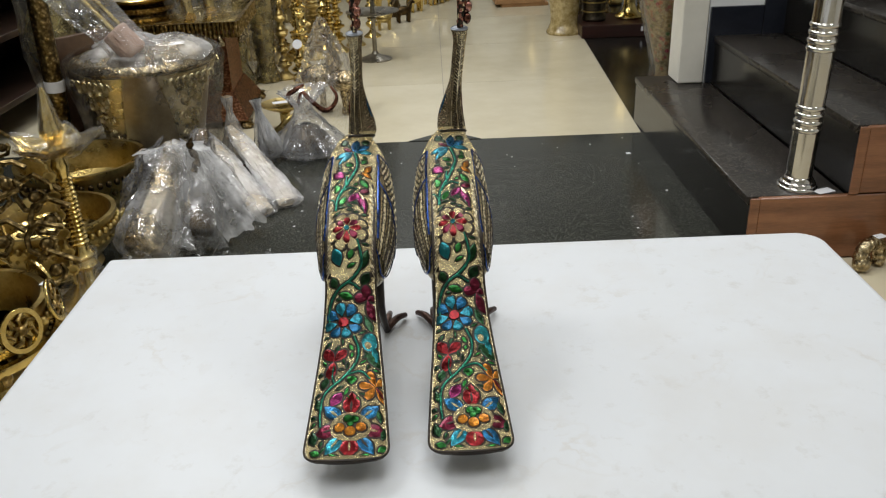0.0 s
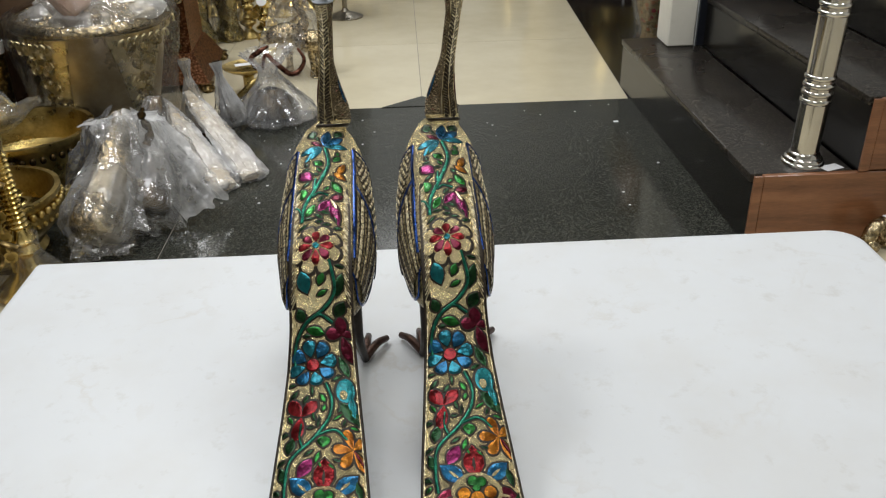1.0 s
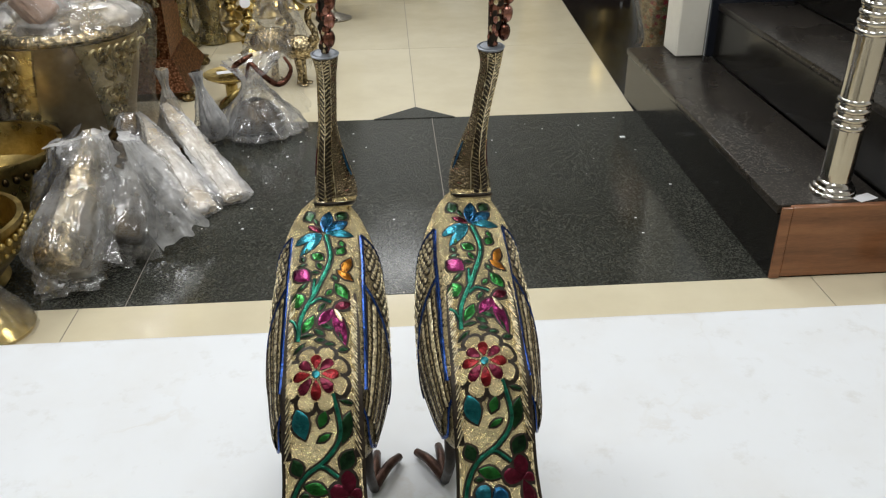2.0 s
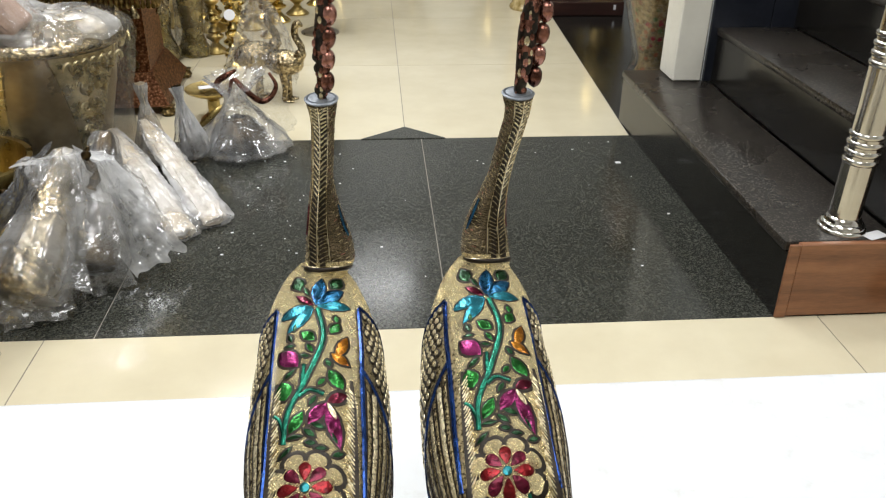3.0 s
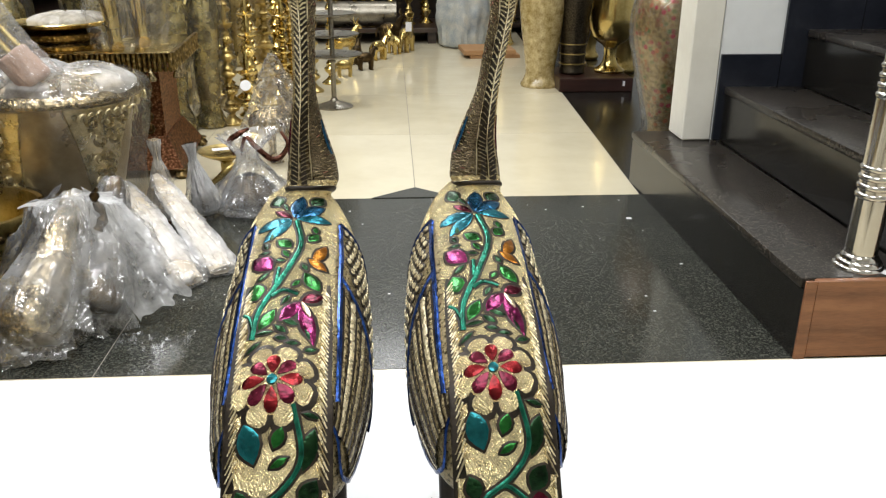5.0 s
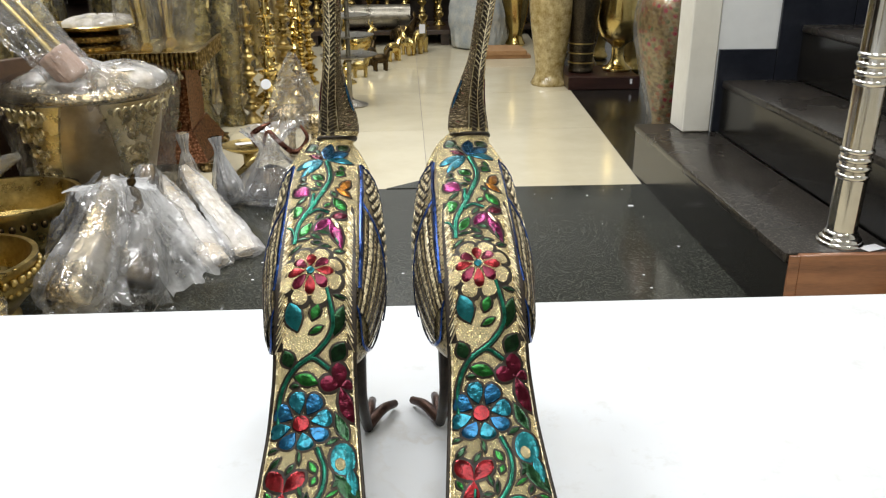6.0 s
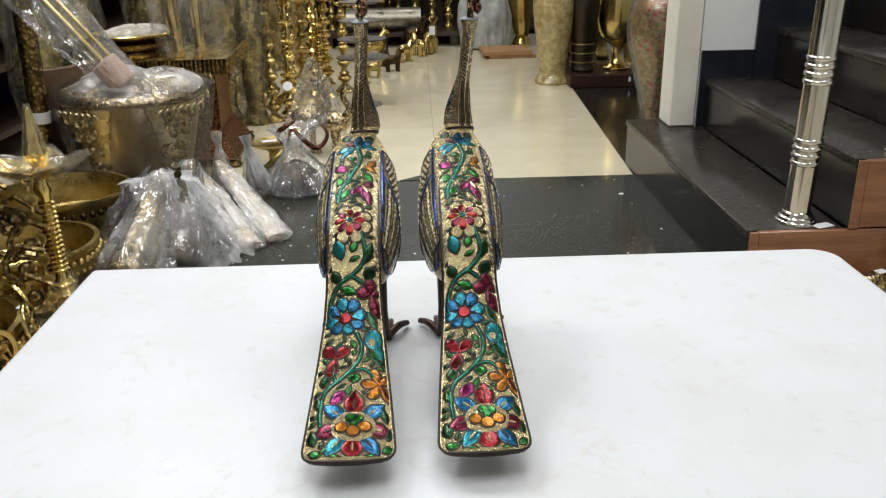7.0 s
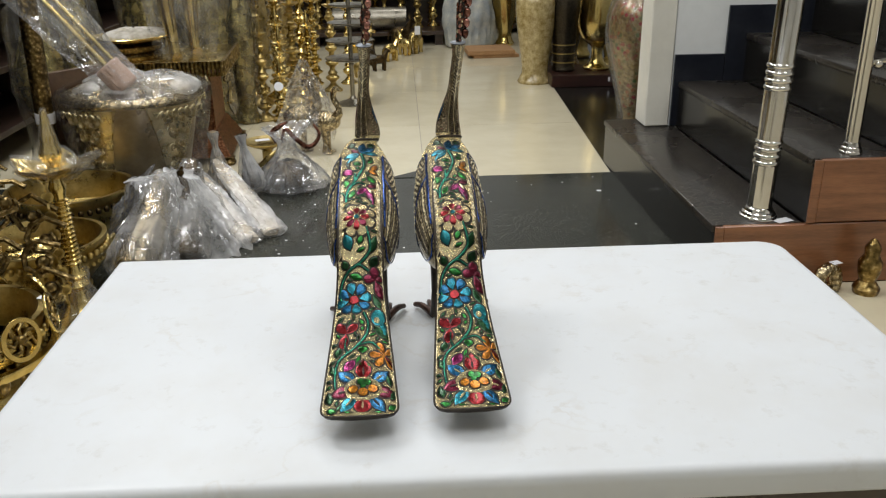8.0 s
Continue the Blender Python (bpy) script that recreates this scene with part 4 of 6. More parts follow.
        r = rad(t) + 0.0102 * smooth_step(0.08, 0.22, t) * (1 - smooth_step(0.27, 0.60, t)) * max(0, math.sin(a) * neck_bulge) ** 2 + lift
        return c0 + (side * math.sin(a) + Vector((0, 0, 0)) + back * math.cos(a) * 1.05) * r

    na = [2 * math.pi * i / 36 for i in range(36)]
    sk.grid([[neck_at(t, a) for a in na] for t in np.linspace(0, 0.2, 10)], GR, closed=True)
    sk.grid([[neck_at(t, a) for a in na] for t in np.linspace(0.2, 1, 42)], HT, closed=True)
    # which way faces the tail
    front = 0.0 if neck_at(0.5, 0.0).y < neck_at(0.5, math.pi).y else math.pi
    flip = 1 if front == 0.0 else -1
    a0 = front - 0.22 * neck_bulge * flip

    def nribbon(pairs, width, mat, high=0.0008):
        p3 = [neck_at(t, a) for t, a in pairs]
        n3 = [(neck_at(t, a, 0.001) - p).normalized() for (t, a), p in zip(pairs, p3)]
        sk.ribbon(p3, n3, width, mat, high, 0.0)
    for s in (-1, 1):
        nribbon([(t, a0 + s * 0.33) for t in np.linspace(0.18, 0.97, 24)], 0.0050, DK, 0.0002)
    for off, w in ((0.0, 0.0013), (-0.62, 0.0009), (0.62, 0.0009)):
        nribbon([(t, a0 + off) for t in np.linspace(0.2, 0.97, 24)], w, GD, 0.0011)
    for k in range(34):
        t = 0.19 + 0.75 * k / 34
        for s in (-1, 1):
            nribbon([(t, a0 + s * 0.10), (t + 0.012, a0 + s * 0.33), (t + 0.02, a0 + s * 0.57)], 0.0012 if t > 0.5 else 0.0007, PRL if t > 0.5 else FEA, 0.0008)
    for k in range(44):
        t = 0.16 + 0.80 * k / 44
        for s in (-1, 1):
            for j in range(6):
                b = 0.72 + 0.34 * j + 0.17 * (k % 2)
                if t < 0.55 and j < 1 and t > 0.24:
                    continue
                nribbon([(t, a0 + s * b), (t + 0.006, a0 + s * (b + 0.16))], 0.0006, FEA if (k + j) % 5 else COP, 0.00025)
    for s, mat in ((neck_bulge, BLU), (-neck_bulge, MAR)):
        p3 = [neck_at(t, front + 1.25 * flip * s) for t in (0.33, 0.36, 0.39, 0.43, 0.47)]
        n3 = [Vector((s, -0.4, 0)).normalized()] * 5
        sk.ribbon(p3, n3, lambda f: 0.0035 * math.sin(math.pi * (0.08 + 0.84 * f)), mat, 0.0014 if mat == BLU else 0.0006, 0.0006 if mat == BLU else 0.0001)
    sk.grid([[neck_at(t, a, l) for a in na] for t, l in ((0.148, 0.0), (0.152, 0.0010), (0.160, 0.0013), (0.168, 0.0010), (0.172, 0.0))], DK, closed=True)
    sk.grid([[neck_at(t, a, l) for a in na] for t, l in ((0.172, 0.0), (0.175, 0.0007), (0.179, 0.0)) ], GD, closed=True)
    # socket at the top of the head, with the crest standing in it
    end = spine[-1]
    sk.grid([[neck_at(1.0, a, l) + Vector((0, 0, h)) for a in na] for l, h in ((0.0, 0.0), (0.0006, 0.001), (-0.0004, 0.0016), (-0.0014, 0.0006))], GRY, closed=True)
    axis = (spine[-1] - spine[-2]).normalized()
    plug = [[end + (neck_at(1.0, a) - end) * k + axis * h for a in na] for k, h in ((0.86, 0.0005), (0.8, 0.0016), (0.5, 0.0022), (0.06, 0.0024))]
    sk.grid(plug, GRY, closed=True)
    tilt = Vector((0.0063 if neck_bulge > 0 else 0.0099, 0.004, 0.08))
    # the crest: a dark mottled plate, seen nearly edge-on, with copper scallops along one side
    broad = 0.0052 if neck_bulge < 0 else 0.0044
    grow = random.Random(3 + neck_bulge)
    last = None
    for k in range(17):
        f = k / 16
        o = end + tilt * f + Vector((0.0006 * math.sin(9 * f), 0, 0))
        w = broad * (0.5 + 0.55 * math.sin(math.pi * min(1, 0.02 + f * 1.1)))
        oval = [o + Vector((w * math.cos(t), w * 1.7 * math.sin(t), 0)) for t in np.linspace(0, 2 * math.pi, 14, endpoint=False)]
        if last:
            sk.grid([last, oval], DK if k % 3 else COP, closed=True)
        last = oval
        for j in range(4):
            u = -0.8 + 0.53 * j + grow.uniform(-0.15, 0.15)
            q = o + Vector((w * u, -w * 1.7 * math.sqrt(max(0, 1 - u * u)), grow.uniform(-0.002, 0.002)))
            r = grow.uniform(0.0009, 0.0019)
            bead = [[q + Vector((r * math.cos(t) * c0, r * 0.6 * math.sin(t) * c0, r * 1.6 * s0)) for t in np.linspace(0, 2 * math.pi, 8, endpoint=False)] for c0, s0 in ((0.3, -1), (0.9, -0.5), (1, 0), (0.9, 0.5), (0.3, 1))]
            sk.grid(bead, grow.choice((COP, COP, DK, DK, ROSE, GD)), closed=True)
    sk.add(last, [tuple(range(14))], DK)
    for k in range(6):
        out = broad + (0.0022 if neck_bulge < 0 else -0.0014)
        o = end + tilt * (0.12 + 0.155 * k) + Vector((out, -0.003, 0.002))
        lobe = []
        for h in np.linspace(-1, 1, 9):
            r = math.sqrt(max(0.01, 1 - h * h)) * (1 + 0.15 * h)
            lobe.append([o + Vector((0.0046 * r * math.cos(t), 0.0058 * r * math.sin(t), 0.0066 * h)) for t in np.linspace(0, 2 * math.pi, 12, endpoint=False)])
        sk.grid(lobe, ROSE if k % 2 else COP, closed=True)

    # legs and toes
    def rod(pts, radii, mat=TOE, seg=8):
        line = curve_pts(pts, 12)
        rows = []
        for i, p in enumerate(line):
            d = (line[min(i + 1, 12)] - line[max(i - 1, 0)]).normalized()
            sd = d.orthogonal().normalized()
            up = d.cross(sd)
            r = float(np.interp(i / 12, np.linspace(0, 1, len(radii)), radii))
            rows.append([p + (sd * math.cos(t) + up * math.sin(t)) * r for t in np.linspace(0, 2 * math.pi, seg, endpoint=False)])
        sk.grid(rows, mat, closed=True)
        sk.add(rows[0], [tuple(range(seg))], mat)
        sk.add(rows[-1], [tuple(range(seg))], mat)
    for s in (-1, 1):
        rod([(s * 0.022, 0.235, 0.092), (s * 0.024, 0.225, 0.05), (s * 0.026, 0.245, 0.012), (s * 0.027, 0.25, 0.004)], (0.007, 0.0045, 0.004, 0.0045), DK)
        for dx, dy in ((0.021, 0.034), (0.002, 0.040), (-0.014, 0.034)):
            rod([(s * 0.027, 0.25, 0.006), (s * (0.027 + dx * 0.55), 0.25 + dy * 0.55, 0.009), (s * (0.027 + dx), 0.25 + dy, 0.0045)], (0.0048, 0.0042, 0.0034))

    me = bpy.data.meshes.new(name)
    me.from_pydata(sk.v, [], sk.f)
    for m in BIRD_MATS:
        me.materials.append(m)
    me.polygons.foreach_set("material_index", sk.m)
    me.shade_smooth()
    me.set_sharp_from_angle(angle=radians(50))
    me.update()
    return me


for lean, bulge, sway, at, turn, words in ((0.0065, -1, -0.0018, (0.0215, 1.0, TOP + 0.0005), 1.2, "brass peacock figurine with floral enamel, neck swelling to one side"),
                                     (0.007, 1, 0.001, (-0.0935, 0.994, TOP + 0.0005), 0.4, "brass peacock figurine with floral enamel beside its twin")):
    bird = new("peacock_figurine", peacock("peacock_figurine", lean, bulge, sway))
    bird.matrix_world = pose(*at, 0, 0, turn)
    tagged(bird, words, "figurine", "pair of peacocks")


# ---- stair rail posts ----
def rail_post(at, r, height, bands, words):
    post = thing("stair_post", at, label=words, category="stair post", group="stair posts")
    base = [(0.0, 0.0), (r * 1.58, 0.0), (r * 1.58, 0.004), (r * 1.5, 0.008), (r * 1.42, 0.009), (r * 1.4, 0.014), (r * 1.28, 0.018), (r * 1.2, 0.019),
            (r * 1.16, 0.024), (r * 1.06, 0.028), (r, 0.03)]
    part("flange", lathe(base + [(0.0, 0.03)], 40), STEEL, post, "stepped polished flange")
    line = [(r, 0.0305)]
    for z in bands:
        for k in range(4):
            q = z + 0.018 * k
            line += [(r, q), (r * 1.09, q + 0.003), (r * 1.11, q + 0.006), (r * 1.09, q + 0.009), (r, q + 0.012)]
    line += [(r, height), (r * 1.15, height + 0.01), (r * 0.9, height + 0.04), (0, height + 0.05)]
    part("shaft", lathe([(0, 0.0305)] + line, 40), STEEL, post)
    return post


big_post = rail_post((0.883, 2.296, 0.17), 0.031, 0.85, (0.143, 0.335, 0.6), "thick polished steel stair post with ringed bands")
big_post.matrix_world = pose(0.885, 2.296, 0.17, 0, 1.2, 0)  # leans a little outwards
thin_post = rail_post((1.1, 2.285, 0.34), 0.018, 0.8, (0.4,), "thin polished steel stair post with a glass clamp")
bm = bmesh.new()
ball(bm, (0.03, -0.005, 0.225), 0.012)
tube(bm, [(0.0, 0, 0.225), (0.05, -0.01, 0.235), (0.13, -0.02, 0.28)], 0.006)
part("clamp", bm, STEEL, thin_post)
bm = boxed(-0.024, 0.024, -0.014, 0.014, 0, 0.0012)
solid("paper_tag", bm, PAPER, (0.935, 2.256, 0.171), 20, label="small white paper tag beside the steel post", category="paper tag")

# crumbs and scraps on the dark floor
rng = random.Random(4)
bm = bmesh.new()
for i in range(70):
    x, y = (rng.uniform(-0.62, -0.2), rng.uniform(2.5, 3.2)) if i < 40 else (rng.uniform(-0.6, 0.7), rng.uniform(2.35, 3.28))
    s = rng.uniform(0.001, 0.0035)
    box(bm, x - s, x + s, y - s * 0.7, y + s * 0.7, 0.0002, 0.0012)
box(bm, 0.640, 0.655, 3.068, 3.08, 0.0002, 0.002)
solid("floor_crumbs", bm, PAPER, label="pale crumbs and paper scraps on the dark floor", category="crumbs", kind="stuff", smooth=False)


# ---- brass bowls and oil lamp beside the table ----
def urli(at, r, h, dark_band, words, lip=0.012):
    """A wide shallow brass bowl with a turned foot and a thick rim."""
    ob = thing("brass_bowl", at, label=words, category="bowl", group="brass bowls")
    out = [(0.0, 0.0), (r * 0.62, 0.0), (r * 0.66, h * 0.06), (r * 0.6, h * 0.16), (r * 0.72, h * 0.3), (r * 0.9, h * 0.5), (r * 0.965, h * 0.68), (r * 0.95, h * 0.84), (r * 0.98, h * 0.9), (r, h * 0.95), (r, h)]
    ins = [(r - lip, h), (r - lip * 1.4, h * 0.9), (r * 0.86, h * 0.72), (r * 0.82, h * 0.55), (r * 0.6, h * 0.4), (0.0, h * 0.36)]
    part("bowl", lathe(out + ins, 56), OLD_BRASS, ob)
    bm = bmesh.new()
    n = 46
    for k in range(n):
        a = 2 * math.pi * k / n
        ball(bm, (r * 0.985 * math.cos(a), r * 0.985 * math.sin(a), h * 0.8), 0.0085, (1, 1, 1.2), 8, 5)
        ball(bm, (r * 0.955 * math.cos(a + 0.07), r * 0.955 * math.sin(a + 0.07), h * 0.62), 0.006, (1, 1, 1), 6, 4)
    tagged(part("beading", bm, DARK_BRASS if dark_band else OLD_BRASS, ob, "beaded band under the rim"), kind="stuff")
    return ob


urli((-1.045, 2.70, 0), 0.182, 0.185, True, "wide brass bowl with a dark beaded band")
second = urli((-1.0, 2.345, 0), 0.165, 0.155, False, "brass bowl with thick rim and little lamps inside")
for k in range(6):
    a = 2 * math.pi * k / 6
    part("lamp_cup", lathe([(0.0, 0.0), (0.02, 0.002), (0.034, 0.012), (0.03, 0.014), (0.016, 0.006), (0, 0.006)], 16, None, Matrix.Translation((0.058 * math.cos(a), 0.058 * math.sin(a), 0.115))), BRASS, second, "small shining lamp cup")
part("lamp_stem", lathe([(0.0, 0.05), (0.028, 0.05), (0.02, 0.10), (0.026, 0.112), (0.034, 0.125), (0.02, 0.142), (0, 0.15)], 20), BRASS, second)

medal_bowl = urli((-0.945, 1.80, 0), 0.165, 0.19, False, "brass bowl with pierced round medallions standing on its rim")
rim_ring = lathe([(0.166, 0.105), (0.181, 0.105), (0.183, 0.113), (0.181, 0.121), (0.166, 0.121), (0.166, 0.105)], 56)
part("rim_band", rim_ring, BRASS, medal_bowl)
for k in range(9):
    a = 2 * math.pi * k / 9 + 0.25
    m = Matrix.Translation((0.176 * math.cos(a), 0.176 * math.sin(a), 0.175)) @ Matrix.Rotation(a, 4, "Z") @ Matrix.Rotation(radians(80), 4, "Y")
    ring = lathe([(0.034, -0.003), (0.043, -0.003), (0.044, 0.002), (0.043, 0.004), (0.034, 0.004), (0.033, 0), (0.034, -0.003)], 24, None, m)
    medal = part("medallion", ring, BRASS, medal_bowl, "pierced round brass medallion")
    for j in range(7):
        b = 2 * math.pi * j / 7
        spoke = [m @ Vector((0.006 * math.cos(b), 0.006 * math.sin(b), 0)), m @ Vector((0.022 * math.cos(b + 0.5), 0.022 * math.sin(b + 0.5), 0.003)), m @ Vector((0.036 * math.cos(b), 0.036 * math.sin(b), 0))]
        part("spoke", tube(bmesh.new(), spoke, 0.0036, 6), ORNATE, medal)
    part("boss", ball(bmesh.new(), m @ Vector((0, 0, 0.002)), 0.010), ORNATE, medal)
bm = bmesh.new()
for k in range(26):
    a = 2 * math.pi * k / 26
    ball(bm, (0.172 * math.cos(a), 0.172 * math.sin(a), 0.088 + 0.008 * (k % 2)), 0.017, (0.5, 1, 1.1), 8, 6)
tagged(part("scroll_band", bm, ORNATE, medal_bowl), kind="stuff")
for at, turn in (((-0.815, 1.70, 0.191), 30), ((-0.80, 1.88, 0.192), -12)):
    solid("price_tag", boxed(-0.013, 0.013, -0.008, 0.008, 0, 0.001), PAPER, at, turn, label="small white price tag on the brass bowl rim", category="price tag")

lamp = thing("oil_lamp", (-0.852, 2.165, 0), label="tall brass oil lamp with a pointed star tray wrapped in film", category="oil lamp")
stem = [(0.0, 0.0), (0.062, 0.0), (0.064, 0.008), (0.05, 0.02), (0.03, 0.045), (0.020, 0.07), (0.017, 0.085), (0.025, 0.098), (0.018, 0.112), (0.024, 0.122), (0.016, 0.135), (0.014, 0.15)]
for k in range(15):
    z = 0.152 + 0.0112 * k
    stem += [(0.0165 - 0.0002 * k, z), (0.0185 - 0.0002 * k, z + 0.0045), (0.0145 - 0.0002 * k, z + 0.009)]
stem += [(0.013, 0.33), (0.016, 0.345), (0.012, 0.36), (0.012, 0.376), (0.03, 0.379), (0, 0.38)]
part("stem", lathe([(r * 1.25, z) for r, z in stem], 28), BRASS, lamp)
bm = bmesh.new()
n = 60
rows = []
for f, z in ((0.15, 0.378), (0.5, 0.372), (0.85, 0.383), (1.0, 0.394), (0.93, 0.394), (0.8, 0.386), (0.5, 0.378), (0.15, 0.381)):
    row = []
    for i in range(n):
        a = 2 * math.pi * i / n
        p = abs(((i / n * 5) % 1) - 0.5) * 2
        r = 0.104 * f * (0.68 + 0.32 * p ** 1.6)
        row.append(bm.verts.new((r * math.cos(a + 0.45), r * math.sin(a + 0.45), z + 0.018 * f * f * p)))
    rows.append(row)
for p, q in zip(rows, rows[1:]):
    for i in range(n):
        bm.faces.new((p[i], p[(i + 1) % n], q[(i + 1) % n], q[i]))
bm.faces.new(rows[0][::-1])
bm.faces.new(rows[-1])
part("star_tray", bm, BRASS, lamp, "five-pointed brass lamp tray")
part("finial", lathe([(0, 0.382), (0.018, 0.383), (0.014, 0.395), (0.02, 0.41), (0.026, 0.425), (0.022, 0.44), (0.017, 0.452), (0.019, 0.46), (0.012, 0.485), (0.008, 0.515), (0.004, 0.523), (0, 0.524)], 24), BRASS, lamp)
bm = bmesh.new()
rows = []
for f, z in ((0.2, 0.366), (0.6, 0.366), (1.06, 0.390), (1.0, 0.402), (0.6, 0.396), (0.32, 0.41), (0.30, 0.43), (0.24, 0.455), (0.16, 0.49), (0.07, 0.53)):
    row = []
    for i in range(n):
        a = 2 * math.pi * i / n
        p = abs(((i / n * 5) % 1) - 0.5) * 2 if z < 0.405 else 0.6
        r = 0.104 * f * (0.68 + 0.32 * p ** 1.6) * (1 + 0.10 * noise.noise(Vector((3 * math.cos(a), 3 * math.sin(a), 40 * z))))
        row.append(bm.verts.new((r * math.cos(a + 0.45), r * math.sin(a + 0.45), z + 0.018 * min(1, f * f) * p + 0.004 * noise.noise(Vector((5 * math.cos(a), 5 * math.sin(a), 90 * z))))))
    rows.append(row)
for p, q in zip(rows, rows[1:]):
    for i in range(n):
        bm.faces.new((p[i], p[(i + 1) % n], q[(i + 1) % n], q[i]))
part("tray_film", bm, FILM_CLEAR, lamp, "clear film round tray and finial")
part("foot_film", crumpled([(0.08, 0.004), (0.068, 0.03), (0.04, 0.07), (0.028, 0.1), (0.03, 0.13)], 50, 26, 0.12, 0.006, 8, 5), FILM_CLEAR, lamp)


def ornament(at, rz, size, words, seed):
    """A cluster of pierced brass scrolls, hooks and chains on a foot."""
    ob = thing("brass_ornament", at, rz, label=words, category="ornament", group="brass ornaments")
    r = random.Random(seed)
    bm = bmesh.new()
    for k in range(16):
        p = Vector((r.uniform(-0.4, 0.4) * size, r.uniform(-0.25, 0.25) * size, r.uniform(0.25, 0.95) * size))
        pts = []
        for i in range(9):
            a = i * 0.8 + r.random()
            q = 0.13 * size * (1 - i / 11)
            pts.append(p + Vector((q * math.cos(a), 0.02 * size * math.sin(i), q * math.sin(a))))
        tube(bm, pts, 0.016 * size, 6)
        ball(bm, p, 0.035 * size, (1, 1, 1), 7, 5)
    tagged(part("scrollwork", bm, ORNATE_DARK, ob), kind="stuff")
    bm = lathe([(0, 0), (0.18 * size, 0), (0.19 * size, 0.04 * size), (0.12 * size, 0.12 * size), (0.06 * size, 0.3 * size), (0.09 * size, 0.5 * size), (0.05 * size, 0.8 * size), (0.03 * size, size), (0, size * 1.02)], 24)
    part("stand", bm, OLD_BRASS, ob)
    bm = bmesh.new()
    for s in (-1, 1):
        for i in range(14):
            z = size * (0.9 - 0.055 * i)
            m = Matrix.Translation((s * 0.36 * size, 0, z)) @ Matrix.Rotation(radians(90 * (i % 2)), 4, "Z") @ Matrix.Rotation(radians(90), 4, "X")
            lathe([(0.022 * size, -0.006 * size), (0.034 * size, -0.006 * size), (0.034 * size, 0.006 * size), (0.022 * size, 0.006 * size), (0.022 * size, -0.006 * size)], 8, bm, m)
    tagged(part("chain", bm, OLD_BRASS, ob, "hanging brass chain"), kind="stuff")
    return ob


ornament((-1.005, 2.075, 0), 20, 0.42, "pierced brass hanging lamp with chains among bowls", 3)
ornament((-1.22, 2.06, 0), -25, 0.36, "pierced dark brass ornament with scrolls", 8)
ornament((-1.46, 2.75, 0), 0, 0.4, "dark scrolled brass ornament with chains", 12)

# shelf unit along the wall on that side
shelf = thing("shelf_unit", (-1.86, 3.4, 0), label="dark wooden shelf unit against the wall", category="shelf")
for z in (0.12, 0.36, 0.62, 0.9, 1.2, 1.6):
    part("shelf_board", boxed(-0.22, 0.22, -1.9, 2.6, z, z + 0.025, 0.002), DARK_WOOD, shelf, smooth=False)
part("back_panel", boxed(-0.238, -0.222, -1.9, 2.6, 0, 2.0), DARK_WOOD, shelf, smooth=False)
for y in (-1.912, -0.4, 1.1, 2.612):
    part("upright", boxed(-0.22, 0.225, y - 0.012, y + 0.012, 0, 2.0), DARK_WOOD, shelf, smooth=False)

# dark pole with a paper band, and a board behind the wrapped planter
pole = thing("leaning_pole", (-1.19, 2.98, 0), label="dark brown speckled pole with a pale paper band", category="pole")
part("pole", tube(bmesh.new(), [(-0.02, 0.0, 0.0), (0.0, -0.02, 0.3), (0.025, -0.035, 0.9), (0.04, -0.045, 1.3)], 0.029, 20), ORNATE_DARK, pole)
part("paper_band", tube(bmesh.new(), [(0.0017, -0.0208, 0.322), (0.0035, -0.0222, 0.356)], 0.0302, 20), PAPER, pole, "pale printed paper band")
solid("brown_board", boxed(-0.012, 0.012, -0.16, 0.16, 0.0, 0.46, 0.002), BROWN_BODY, (-1.135, 3.19, 0), -35, label="dark brown lacquered board standing behind the planter", category="board")

# ---- wrapped planter ----
planter = thing("planter", (-0.93, 3.06, 0), label="satin bronze planter on ornate brass legs wrapped in clear film", category="planter")
part("pot", lathe([(0.0, 0.03), (0.115, 0.03), (0.13, 0.05), (0.18, 0.26), (0.2, 0.36), (0.2, 0.385), (0.185, 0.385), (0.165, 0.26), (0.11, 0.07), (0, 0.06)], 48), BRONZE, planter)
part("rim", lathe([(0.196, 0.378), (0.222, 0.38), (0.226, 0.39), (0.222, 0.402), (0.21, 0.41), (0.186, 0.408), (0.186, 0.378), (0.196, 0.378)], 56), PALE_GOLD, planter, "broad pale brass rim")


